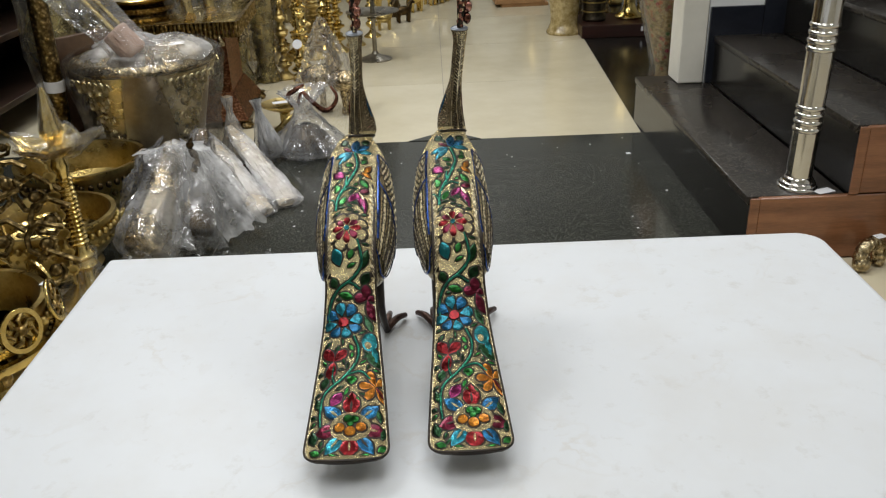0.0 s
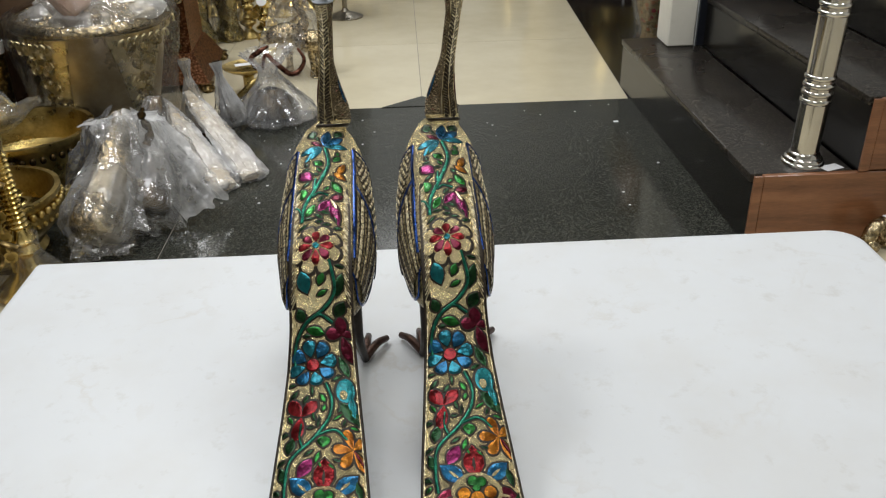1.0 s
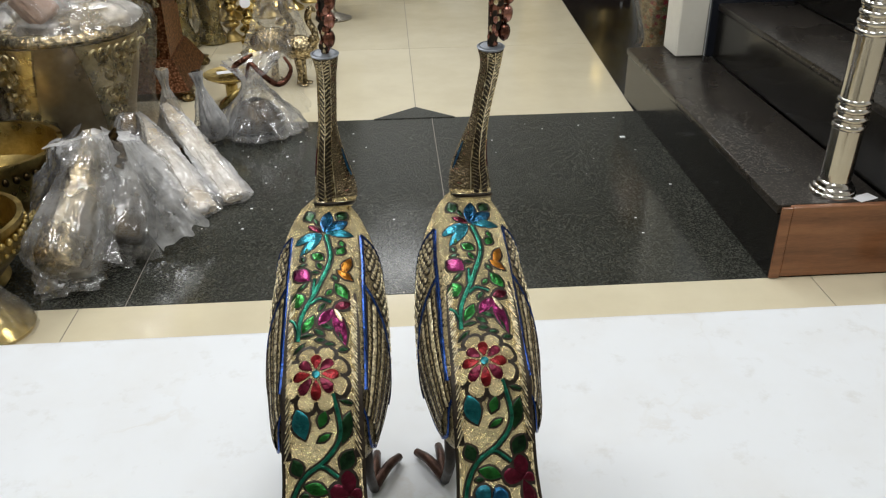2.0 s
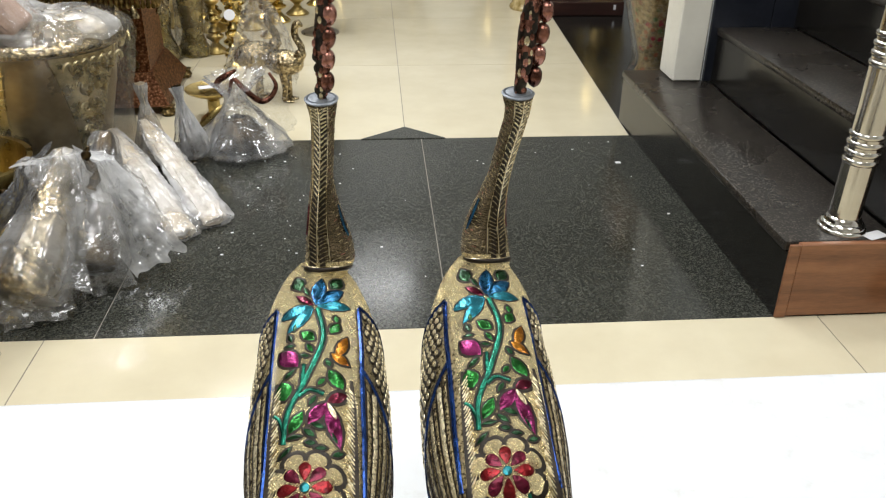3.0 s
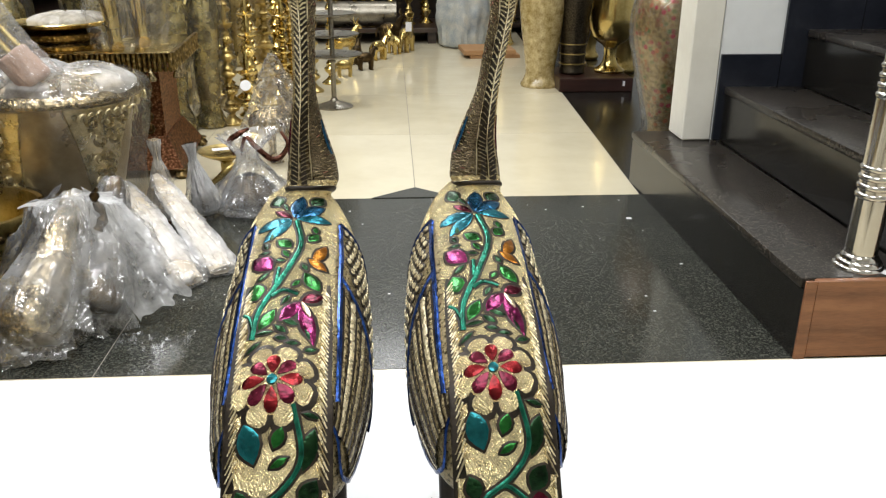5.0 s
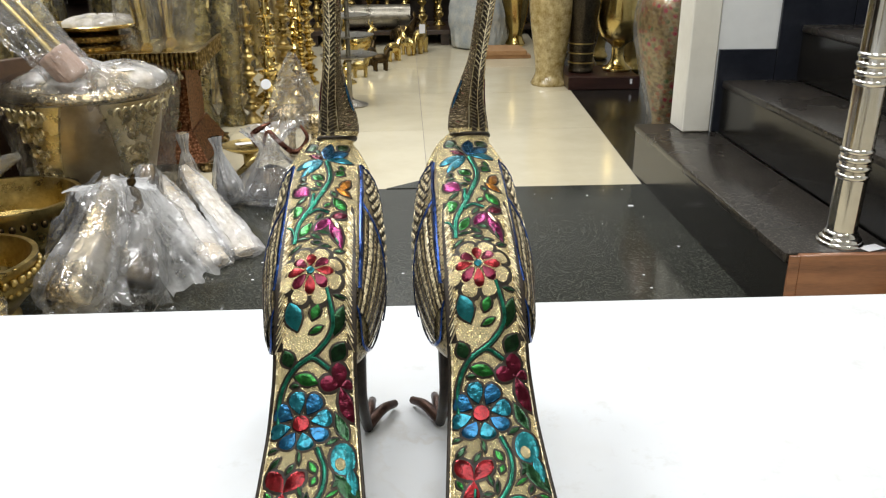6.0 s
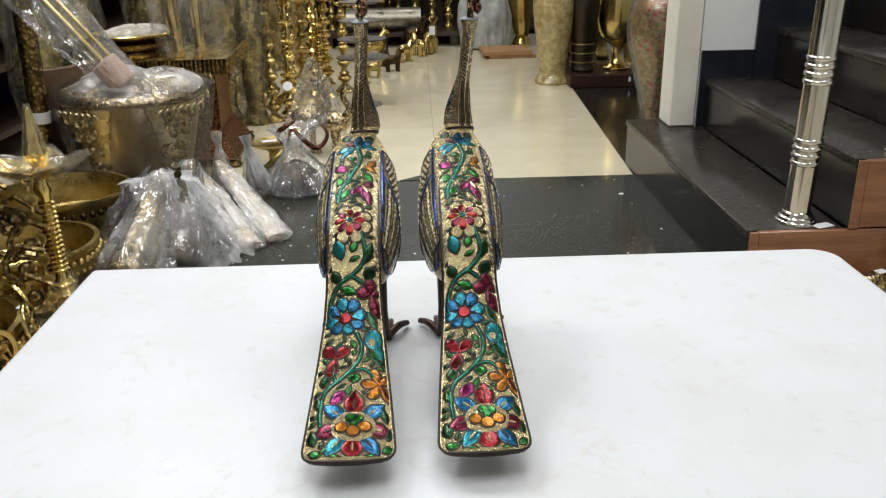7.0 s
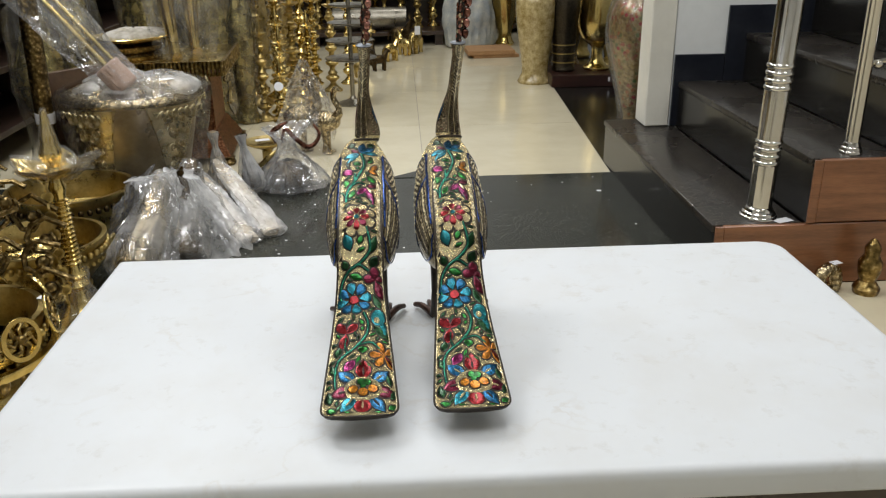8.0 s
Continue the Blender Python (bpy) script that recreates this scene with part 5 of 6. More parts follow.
def planter_leg(a):
    """A leg that narrows downward, with scrolls and bosses raised on its face."""
    bm = bmesh.new()
    rows = []
    for i in range(15):
        f = i / 14
        z = 0.375 * (1 - f) + 0.004 * f
        half = 0.092 * (1 - f) ** 1.15 + 0.011
        r = 0.205 - 0.085 * f + 0.02 * max(0, f - 0.75) * 4
        row = []
        for k in range(9):
            u = -1 + k / 4
            b = u * half / 0.2
            row.append((r * math.cos(b) + 0.008 * (1 - u * u) + 0.006, r * math.sin(b), z))
        rows.append(row)
    outer = [[bm.verts.new(p) for p in row] for row in rows]
    inner = [[bm.verts.new((p[0] - 0.016, p[1], p[2])) for p in row] for row in rows]
    for g, flip in ((outer, False), (inner, True)):
        for p, q in zip(g, g[1:]):
            for k in range(8):
                f = (p[k], q[k], q[k + 1], p[k + 1])
                bm.faces.new(f[::-1] if flip else f)
    for k in (0, 8):
        for i in range(14):
            bm.faces.new((outer[i][k], inner[i][k], inner[i + 1][k], outer[i + 1][k]))
    for i in (0, 14):
        for k in range(8):
            bm.faces.new((outer[i][k], outer[i][k + 1], inner[i][k + 1], inner[i][k]))
    for j, (u, z, s) in enumerate(((0, 0.335, 0.021), (-0.045, 0.34, 0.017), (0.045, 0.34, 0.017), (-0.022, 0.285, 0.015), (0.022, 0.285, 0.015), (0, 0.245, 0.016), (-0.014, 0.2, 0.011), (0.014, 0.2, 0.011), (0, 0.16, 0.012), (0, 0.11, 0.01), (0, 0.06, 0.011))):
        r = 0.122 + 0.083 * z / 0.375 + 0.012
        m = Matrix.Translation((r, u, z)) @ Matrix.Rotation(radians(90), 4, "Y")
        lathe([(s * 0.55, -0.002), (s, -0.002), (s * 1.04, 0.007), (s * 0.82, 0.013), (s * 0.55, 0.004), (s * 0.55, -0.002)], 14, bm, m)
        ball(bm, (r + 0.003, u, z), s * 0.4, (1, 1, 1), 7, 5)
    # a row of upright petals along the top, and curling tendrils below
    for u in (-0.075, -0.05, -0.025, 0.0, 0.025, 0.05, 0.075):
        arch = [(0.219 - 0.3 * u * u + 0.006 * math.sin(t), u + 0.0115 * math.cos(t), 0.345 + 0.02 * math.sin(t)) for t in np.linspace(0, math.pi, 9)]
        tube(bm, arch, 0.0042, 6)
    for s in (-1, 1):
        for z0, w, q in ((0.30, 0.030, 0.020), (0.235, 0.022, 0.017), (0.175, 0.016, 0.014), (0.12, 0.010, 0.011)):
            r = 0.122 + 0.083 * z0 / 0.375 + 0.016
            curl = [(r, s * (w + q * (1 - t / 9) * math.cos(t)), z0 + q * (1 - t / 9) * math.sin(t)) for t in np.linspace(0, 7.5, 16)]
            tube(bm, curl, 0.0036, 6)
    bmesh.ops.rotate(bm, verts=bm.verts, matrix=Matrix.Rotation(a, 3, "Z"))
    return bm


for a in (-0.62, -2.1, -3.6, 0.9):
    part("leg", planter_leg(a), CAST, planter, "tapering leg of scrolled cast brass")
part("film_wrap", crumpled([(0.17, 0.0), (0.2, 0.03), (0.215, 0.2), (0.238, 0.34), (0.24, 0.40), (0.20, 0.43)], 90, 44, 0.03, 0.008, 5, 2), FILM_TIGHT, planter, "clear film wrapped round the planter")
part("film_top", crumpled([(0.165, 0.405), (0.16, 0.43), (0.12, 0.45), (0.08, 0.462), (0.04, 0.45), (0.001, 0.452)], 90, 44, 0.22, 0.045, 7, 6, m=Matrix.Translation((0.03, -0.02, 0))), FILM, planter, "bunched film over the top")
bm = crumpled([(0.16, 0.392), (0.13, 0.42), (0.09, 0.43), (0.03, 0.44), (0.001, 0.43)], 70, 30, 0.25, 0.035, 9, 9)
part("silver_filling", bm, PALE_GOLD, planter)
solid("paper_label", boxed(-0.02, 0.02, -0.016, 0.016, 0, 0.001), PAPER, (-0.79, 2.96, 0.452), 35, label="small white paper label on the wrapped planter", category="paper label")

rod = thing("wrapped_rod", (-0.915, 2.90, 0.465), label="brass rod in clear film with a pink card collar", category="wrapped rod")
d = Vector((-0.61, 0.02, 0.76)).normalized()
part("rod", tube(bmesh.new(), [d * 0.0, d * 0.5], 0.010, 12), BRASS, rod)
part("second_rod", tube(bmesh.new(), [d * 0.0 + Vector((0.022, 0.012, 0.01)), d * 0.5 + Vector((0.02, 0.012, 0.012))], 0.007, 10), BRASS, rod)
part("card_collar", crumpled([(0.001, -0.034), (0.034, -0.032), (0.037, 0.0), (0.036, 0.03), (0.034, 0.054), (0.001, 0.056)], 40, 24, 0.09, 0.006, 7, 17, m=d.to_track_quat("Z", "Y").to_matrix().to_4x4()), PINK_CARD, rod, "pale pink card collar")
m = d.to_track_quat("Z", "Y").to_matrix().to_4x4()
part("film_sleeve", crumpled([(0.055, -0.05), (0.052, 0.06), (0.066, 0.18), (0.07, 0.36), (0.075, 0.52)], 60, 46, 0.14, 0.014, 7, 4, m=m), FILM_CLEAR, rod, "loose clear film sleeve")

# ---- side table with fringed top ----
stand = thing("side_table", (-0.985, 3.69, 0), 4, label="copper and brass side table with a fringed square top", category="side table")
part("tabletop", boxed(-0.27, 0.25, -0.255, 0.26, 0.40, 0.424, 0.005, 2), BRASS, stand, "worn brass top")
bm = bmesh.new()
for k in range(34):
    f = -0.25 + 0.5 * k / 33
    for x, y in ((f, -0.26), (0.256, f)):
        lathe([(0, 0.372), (0.006, 0.374), (0.008, 0.382), (0.005, 0.392), (0.007, 0.402), (0.008, 0.43), (0, 0.431)], 7, bm, Matrix.Translation((x, y, 0)))
tagged(part("fringe", bm, ORNATE, stand, "fringe of small brass tassels"), kind="stuff")
for k, (x, y) in enumerate(((0.04, -0.262), (0.09, -0.262), (0.14, -0.262), (0.19, -0.262), (0.258, -0.2), (0.258, -0.12))):
    bm = lathe([(0, 0.345), (0.014, 0.345), (0.015, 0.352), (0.009, 0.37), (0.005, 0.385), (0, 0.388)], 12, None, Matrix.Translation((x, y, 0)))
    part("bell", bm, PALE_GOLD, stand, "small hanging bell")
part("column", boxed(-0.06, 0.18, -0.10, 0.2, 0.13, 0.4), COPPER, stand, "copper column of pierced panels", smooth=False)
bm = bmesh.new()
for k in range(6):
    for j in range(3):
        m = Matrix.Translation((-0.01 + 0.07 * j, -0.102, 0.16 + 0.04 * k)) @ Matrix.Rotation(radians(90), 4, "X")
        lathe([(0.012, -0.002), (0.019, -0.002), (0.019, 0.004), (0.012, 0.004), (0.012, -0.002)], 10, bm, m)
tagged(part("pierced_panel", bm, ORNATE_DARK, stand), kind="stuff")
bm = bmesh.new()
low = [(-0.14, -0.15), (0.235, -0.15), (0.235, 0.31), (-0.14, 0.31)]
high = [(-0.07, -0.11), (0.187, -0.11), (0.187, 0.21), (-0.07, 0.21)]
a = [bm.verts.new((x, y, 0.03)) for x, y in low]
b = [bm.verts.new((x, y, 0.135)) for x, y in high]
bm.faces.new(a[::-1])
bm.faces.new(b)
for i in range(4):
    bm.faces.new((a[i], a[(i + 1) % 4], b[(i + 1) % 4], b[i]))
part("flared_base", bm, COPPER, stand, "flared copper base")
for x, y in low:
    part("foot", lathe([(0, 0), (0.02, 0), (0.028, 0.012), (0.02, 0.025), (0.026, 0.033), (0, 0.034)], 14, None, Matrix.Translation((x * 0.96, y * 0.96, 0))), ORNATE_DARK, stand)

# two-legged brass statue on the side table, kept plain, wrapped
bm = bmesh.new()
for x, y, lean in ((0, 0, -0.01), (0.045, 0.14, 0.0)):
    tube(bm, [(x + 0.012, y - 0.02, 0.006), (x, y, 0.012), (x - 0.005, y + 0.01, 0.06), (x + lean, y, 0.16), (x + lean * 2, y, 0.3)], [0.02, 0.022, 0.02, 0.028, 0.034], 14)
ball(bm, (0.02, 0.06, 0.42), 0.1, (0.7, 1, 1.4), 16, 10)
solid("statue", bm, BRASS, (-0.915, 3.58, 0.424), label="brass statue on two legs standing on the side table", category="statue")
solid("film_bag", crumpled([(0.1, 0.0), (0.11, 0.04), (0.13, 0.2), (0.14, 0.36), (0.12, 0.5), (0.03, 0.56)], 70, 40, 0.12, 0.02, 7, 11), FILM_CLEAR, (-0.895, 3.655, 0.425), label="clear film bag over the brass statue", category="film bag")

# brass dish on a raised stand
dish = thing("dish", (-1.115, 3.66, 0.424), label="shallow brass dish on a dark beaded stand, half covered in film", category="dish")
part("stand", lathe([(0.0, 0.0), (0.12, 0.0), (0.125, 0.01), (0.11, 0.02), (0.125, 0.03), (0.128, 0.045), (0.10, 0.055), (0, 0.056)], 44), ORNATE_DARK, dish)
part("plate", lathe([(0.0, 0.0565), (0.09, 0.057), (0.14, 0.066), (0.152, 0.078), (0.148, 0.081), (0.13, 0.071), (0.08, 0.064), (0, 0.064)], 48), BRASS, dish)
part("film_cover", crumpled([(0.10, 0.07), (0.095, 0.09), (0.06, 0.105), (0.001, 0.11)], 60, 26, 0.25, 0.02, 8, 14, m=Matrix.Translation((0.03, 0, 0))), FILM_MILKY, dish, "crumpled clear film cover")

# ---- wrapped bundles on the dark floor ----
def wrapped_statue(name, at, rz, length, r, words, cat, seed, core=PALE_GOLD, wrap=FILM, blunt=False, tied=False):
    """A long wrapped thing lying at a slope."""
    ob = thing(name, at, rz, label=words, category=cat, group="wrapped bundles")
    line = [(r * 0.35, 0), (r * 0.9, length * 0.03), (r, length * 0.15), (r * 0.8, length * 0.45), (r * 0.62, length * 0.75), (r * 0.4, length * 0.95), (0.002, length)]
    if blunt:
        line = [(r * 1.0, 0), (r * 1.12, length * 0.012), (r * 1.1, length * 0.2), (r * 0.98, length * 0.5), (r * 0.82, length * 0.75), (r * 0.5, length * 0.9), (r * 0.22, length)]
    if tied:
        line = [(r * 0.7, 0), (r * 1.1, length * 0.06), (r * 1.0, length * 0.25), (r * 0.62, length * 0.48), (r * 0.3, length * 0.68), (r * 0.16, length * 0.8), (r * 0.4, length)]
    part("wrapped_core", crumpled([(0.001, 0.004)] + [(q * 0.82, z + 0.004) for q, z in line], 44, 40, 0.12, 0.006, 9, seed, 7), core, ob)
    part("film_wrap", crumpled([(0.001, -0.010), (line[0][0] * 0.8, -0.008), *[(q * 1.12, z) for q, z in line]], 64, 60, 0.13, 0.012, 6, seed + 1, 8), wrap, ob, "creased clear film")
    return ob


def lay(ob, foot, head, flat=1.0):
    d = (Vector(head) - Vector(foot)).normalized()
    ob.matrix_world = Matrix.Translation(foot) @ d.to_track_quat("Z", "Y").to_matrix().to_4x4() @ Matrix.Diagonal((1.0 / flat ** 0.6, flat, 1, 1))


lay(wrapped_statue("wrapped_figure", (0, 0, 0), 0, 0.36, 0.062, "long gilded piece in clear film lying on the floor", "wrapped bundle", 21, PALE_GOLD, FILM_LOOSE), (-0.755, 2.285, 0.055), (-0.725, 2.55, 0.23))
lay(wrapped_statue("wrapped_figure", (0, 0, 0), 0, 0.34, 0.052, "dark wrapped piece in clear film on the floor", "wrapped bundle", 27, DARK_BRASS, FILM_LOOSE), (-0.655, 2.41, 0.045), (-0.665, 2.62, 0.22))
lay(wrapped_statue("wrapped_bar", (0, 0, 0), 0, 0.43, 0.0215, "slim pale piece in clear film lying on the granite", "wrapped bundle", 31, PALE_WRAP, FILM, True), (-0.520, 2.640, 0.015), (-0.735, 2.95, 0.150), 0.55)
lay(wrapped_statue("wrapped_bar", (0, 0, 0), 0, 0.43, 0.0215, "slim pale piece in clear film lying on the granite", "wrapped bundle", 36, PALE_WRAP, FILM, True), (-0.455, 2.710, 0.015), (-0.670, 3.02, 0.150), 0.55)
lay(wrapped_statue("wrapped_cone", (0, 0, 0), 0, 0.2, 0.034, "small cone of clear film round a dark piece", "wrapped bundle", 41, DARK_BRASS, FILM, tied=True), (-0.585, 3.14, 0.02), (-0.61, 3.16, 0.17))
lay(wrapped_statue("wrapped_cone", (0, 0, 0), 0, 0.22, 0.034, "small peaked cone of film round a pale piece", "wrapped bundle", 45, PALE_WRAP, FILM, tied=True), (-0.685, 3.10, 0.02), (-0.70, 3.12, 0.2))
bunch = thing("film_bundle", (-0.69, 2.53, 0), label="heap of crumpled milky film over the wrapped pieces", category="film heap")
for k, c in enumerate((((-0.11, -0.01, 0.25), (0.02, -0.03, 0.28), (0.04, -0.19, 0.05), (-0.13, -0.26, 0.015)),
                       ((-0.02, -0.01, 0.285), (0.07, 0.05, 0.25), (0.215, -0.03, 0.06), (0.12, -0.10, 0.025)),
                       ((-0.05, -0.03, 0.28), (0.07, -0.03, 0.26), (0.11, -0.11, 0.012), (-0.01, -0.17, 0.008)),
                       ((-0.17, 0.03, 0.2), (-0.05, 0.02, 0.29), (-0.09, -0.11, 0.13), (-0.21, -0.08, 0.09)),
                       ((-0.12, 0.1, 0.2), (0.05, 0.1, 0.22), (0.06, -0.02, 0.285), (-0.12, -0.04, 0.27)),
                       ((0.02, 0.04, 0.27), (0.09, 0.09, 0.2), (0.17, 0.04, 0.09), (0.09, -0.02, 0.12)),
                       ((-0.15, -0.17, 0.12), (-0.05, -0.12, 0.17), (0.03, -0.22, 0.02), (-0.10, -0.285, 0.012)))):
    part("film_flap", sheet(c, 40, 0.015, k + 2, 0.018), FILM_MILKY if k in (1, 4) else FILM_LOOSE, bunch, "torn flap of clear film")
solid("dark_twist", tube(bmesh.new(), curve_pts([(0, 0, 0), (0.012, 0.01, 0.03), (-0.004, 0.015, 0.06), (0.006, 0.012, 0.09)], 14), [0.012, 0.008, 0.010, 0.012, 0.008, 0.006, 0.009, 0.011, 0.008, 0.006, 0.009, 0.011, 0.008, 0.005, 0.003], 9), DARK_BRASS, (-0.66, 2.50, 0.20), label="dark metal hook poking out of the film", category="hook")

# bag with brown curled handles
bag = thing("wrapped_basket", (-0.47, 3.245, 0), label="dark basket with brown curled handles in a tied film bag", category="wrapped basket")
part("basket", crumpled([(0.03, 0.005), (0.075, 0.015), (0.08, 0.04), (0.055, 0.08), (0.02, 0.10)], 50, 30, 0.12, 0.006, 8, 51), DARK_BRASS, bag)
part("film_bag", crumpled([(0.06, 0.002), (0.11, 0.010), (0.105, 0.035), (0.06, 0.10), (0.022, 0.155), (0.04, 0.19), (0.075, 0.225)], 84, 50, 0.36, 0.022, 8, 52, 16), FILM_LOOSE, bag)
for k, pts in enumerate((((-0.02, 0, 0.16), (0.0, -0.01, 0.215), (0.03, -0.02, 0.19), (0.07, -0.01, 0.15), (0.10, 0, 0.155), (0.12, 0.01, 0.19), (0.10, 0.02, 0.225)),
                         ((-0.03, 0, 0.14), (-0.06, -0.02, 0.12), (-0.10, -0.02, 0.085), (-0.15, -0.01, 0.055)),
                         ((-0.04, 0.01, 0.16), (-0.05, 0.0, 0.2), (-0.02, -0.01, 0.225), (0.01, 0, 0.24)))):
    line = curve_pts(pts, 20)
    part("handle", tube(bmesh.new(), line, [0.004 + 0.005 * math.sin(math.pi * i / 20) for i in range(21)], 10), DARK_COPPER if k != 1 else OLD_BRASS, bag, "curled brown handle")
part("film_flap", sheet(((0.02, 0.02, 0.2), (0.1, 0.03, 0.26), (0.17, 0.02, 0.06), (0.08, -0.05, 0.03)), 26, 0.012, 9, 0.03), FILM_CLEAR, bag)
solid("paper_label", boxed(-0.028, 0.028, -0.016, 0.016, 0, 0.001), PAPER, (-0.60, 3.50, 0.112), 18, label="white paper label on a brass tray", category="paper label")
tray = thing("brass_tray", (-0.585, 3.5, 0.0), label="small oval brass tray beside the wrapped basket", category="tray")
part("tray", lathe([(0, 0.09), (0.06, 0.09), (0.085, 0.104), (0.088, 0.11), (0.08, 0.108), (0.055, 0.098), (0, 0.098)], 30), OLD_BRASS, tray)
part("pedestal", lathe([(0, 0), (0.05, 0), (0.045, 0.012), (0.02, 0.03), (0.02, 0.07), (0.04, 0.09), (0, 0.0905)], 22), OLD_BRASS, tray)

# pair of wrapped brass water birds, kept plain
for at, rz, s in (((-0.47, 3.74, 0), 15, 1.0), ((-0.37, 3.70, 0), -20, 0.9)):
    bm = bmesh.new()
    ball(bm, (0, 0, 0.15), 0.062, (1.25, 0.85, 0.8), 18, 12)
    tube(bm, curve_pts([(0.055, 0, 0.16), (0.075, 0, 0.21), (0.05, 0, 0.26), (0.06, 0, 0.3), (0.085, 0, 0.295)], 18), [0.022] * 4 + [0.014] * 11 + [0.016, 0.012, 0.008, 0.004], 10)
    for y in (-0.02, 0.02):
        tube(bm, [(0, y, 0.11), (0.004, y, 0.05), (0, y, 0.008)], [0.016, 0.010, 0.014], 9)
        ball(bm, (0.015, y, 0.006), 0.02, (1.3, 0.7, 0.3), 10, 6)
    bmesh.ops.scale(bm, vec=(s, s, s), verts=bm.verts)
    solid("bird_statue", bm, PALE_GOLD, at, rz, label="shiny pale brass bird statue on two legs", category="statue", group="bird statues")
solid("film_bag", crumpled([(0.10, 0.04), (0.105, 0.10), (0.085, 0.18), (0.06, 0.26), (0.03, 0.33), (0.006, 0.38)], 80, 44, 0.26, 0.02, 7, 61), FILM_CLEAR, (-0.45, 3.76, 0), label="loose clear film bag over the bird statues", category="film bag")


# ---- rows of turned brass lamps and wrapped figures further back ----
def lamp_stack(name, at, height, r, knobs, words, group, mat=BRASS):
    ob = thing(name, at, label=words, category="brass lamp", group=group)
    base = [(0, 0), (r, 0), (r * 1.02, r * 0.12), (r * 0.85, r * 0.25), (r * 0.5, r * 0.5), (r * 0.28, r * 0.8)]
    z0 = r * 0.8
    for k in range(knobs):
        h = (height - z0) / knobs
        z = z0 + h * k
        w = r * (0.70 - 0.24 * k / knobs)
        base += [(w * 0.45, z + h * 0.1), (w, z + h * 0.3), (w * 1.05, z + h * 0.42), (w * 0.6, z + h * 0.58), (w * 0.75, z + h * 0.7), (w * 0.4, z + h * 0.9)]
    base += [(0, height)]
    part("column", lathe(base, 20), mat, ob)
    part("bowl", lathe([(0, height - 0.002), (r * 0.3, height), (r * 0.7, height + 0.015), (r * 0.72, height + 0.02), (r * 0.3, height + 0.01), (0, height + 0.008)], 20), mat, ob)
    part("finial", lathe([(0, height + 0.009), (r * 0.15, height + 0.01), (r * 0.22, height + 0.05), (r * 0.08, height + 0.09), (0, height + 0.1)], 14), mat, ob)
    return ob


rng = random.Random(11)
for x, y, h, r in ((-0.80, 4.75, 0.55, 0.07), (-0.72, 4.92, 0.62, 0.075), (-0.88, 5.02, 0.6, 0.07), (-0.62, 4.78, 0.5, 0.065), (-0.60, 5.02, 0.58, 0.07), (-0.52, 4.92, 0.5, 0.06),
                   (-0.66, 4.52, 0.42, 0.055), (-0.98, 4.85, 0.64, 0.08), (-0.52, 4.62, 0.4, 0.05), (-0.44, 5.08, 0.46, 0.055), (-1.12, 5.1, 0.7, 0.08), (-0.36, 5.3, 0.42, 0.05),
                   (-0.62, 4.30, 0.36, 0.055), (-0.72, 4.36, 0.4, 0.05)):
    lamp_stack("brass_lamp", (x, y, 0), h, r, rng.randint(4, 7), "tall turned brass lamp among others on the floor", "standing brass lamps", rng.choice((BRASS, BRASS, OLD_BRASS)))
solid("round_label", lathe([(0, 0), (0.021, 0), (0.021, 0.002), (0, 0.002)], 22, None, Matrix.Rotation(radians(65), 4, "X")), PAPER, (-0.605, 4.085, 0.213), label="round white label hanging from a brass lamp", category="label")
lamp_stack("brass_lamp", (-0.605, 4.13, 0), 0.24, 0.05, 3, "short brass lamp with a round white label", "standing brass lamps")


def wrapped_tall(at, h, r, seed, words, core=OLD_BRASS):
    ob = thing("wrapped_statue", at, label=words, category="wrapped statue", group="tall wrapped statues")
    part("core", crumpled([(r * 0.9, 0), (r, 0.02), (r * 0.6, h * 0.15), (r * 0.75, h * 0.4), (r * 0.9, h * 0.65), (r * 0.6, h * 0.85), (r * 0.3, h), (0.001, h)], 36, 40, 0.25, 0.01, 7, seed), core, ob)
    part("film_wrap", crumpled([(r, 0.0), (r * 1.15, 0.03), (r * 1.0, h * 0.3), (r * 1.2, h * 0.6), (r, h), (r * 0.3, h * 1.06)], 56, 46, 0.16, 0.014, 8, seed + 2), FILM_TIGHT, ob, "clear film cover")
    return ob


for x, y, h, r, sd in ((-0.80, 4.33, 0.66, 0.06, 71), (-0.93, 4.25, 0.7, 0.08, 75), (-1.05, 4.5, 0.75, 0.08, 79), (-1.22, 4.3, 0.8, 0.09, 83), (-1.35, 4.7, 0.8, 0.09, 87), (-1.4, 3.9, 0.7, 0.08, 91), (-1.38, 3.45, 0.62, 0.08, 95)):
    wrapped_tall((x, y, 0), h, r, sd, "tall brass statue wrapped in clear film", OLIVE_GILT)

tree = thing("tiered_lamp", (-0.308, 4.69, 0), label="dull grey metal tiered oil lamp with round trays", category="tiered lamp")
part("foot", lathe([(0, 0), (0.085, 0), (0.086, 0.006), (0.06, 0.016), (0.02, 0.03), (0.012, 0.045), (0, 0.046)], 32), PEWTER, tree)
part("stem", lathe([(0, 0.046), (0.012, 0.047), (0.011, 0.2), (0.016, 0.21), (0.011, 0.22), (0.011, 0.95), (0, 0.96)], 16), PEWTER, tree)
for k in range(7):
    r = 0.135 - 0.011 * k
    part("tray", lathe([(0.0115, 0), (r * 0.7, 0.002), (r, 0.012), (r, 0.016), (r * 0.7, 0.007), (0.0115, 0.005), (0.0115, 0)], 36, None, Matrix.Translation((0, 0, 0.23 + 0.09 * k))), PEWTER, tree)


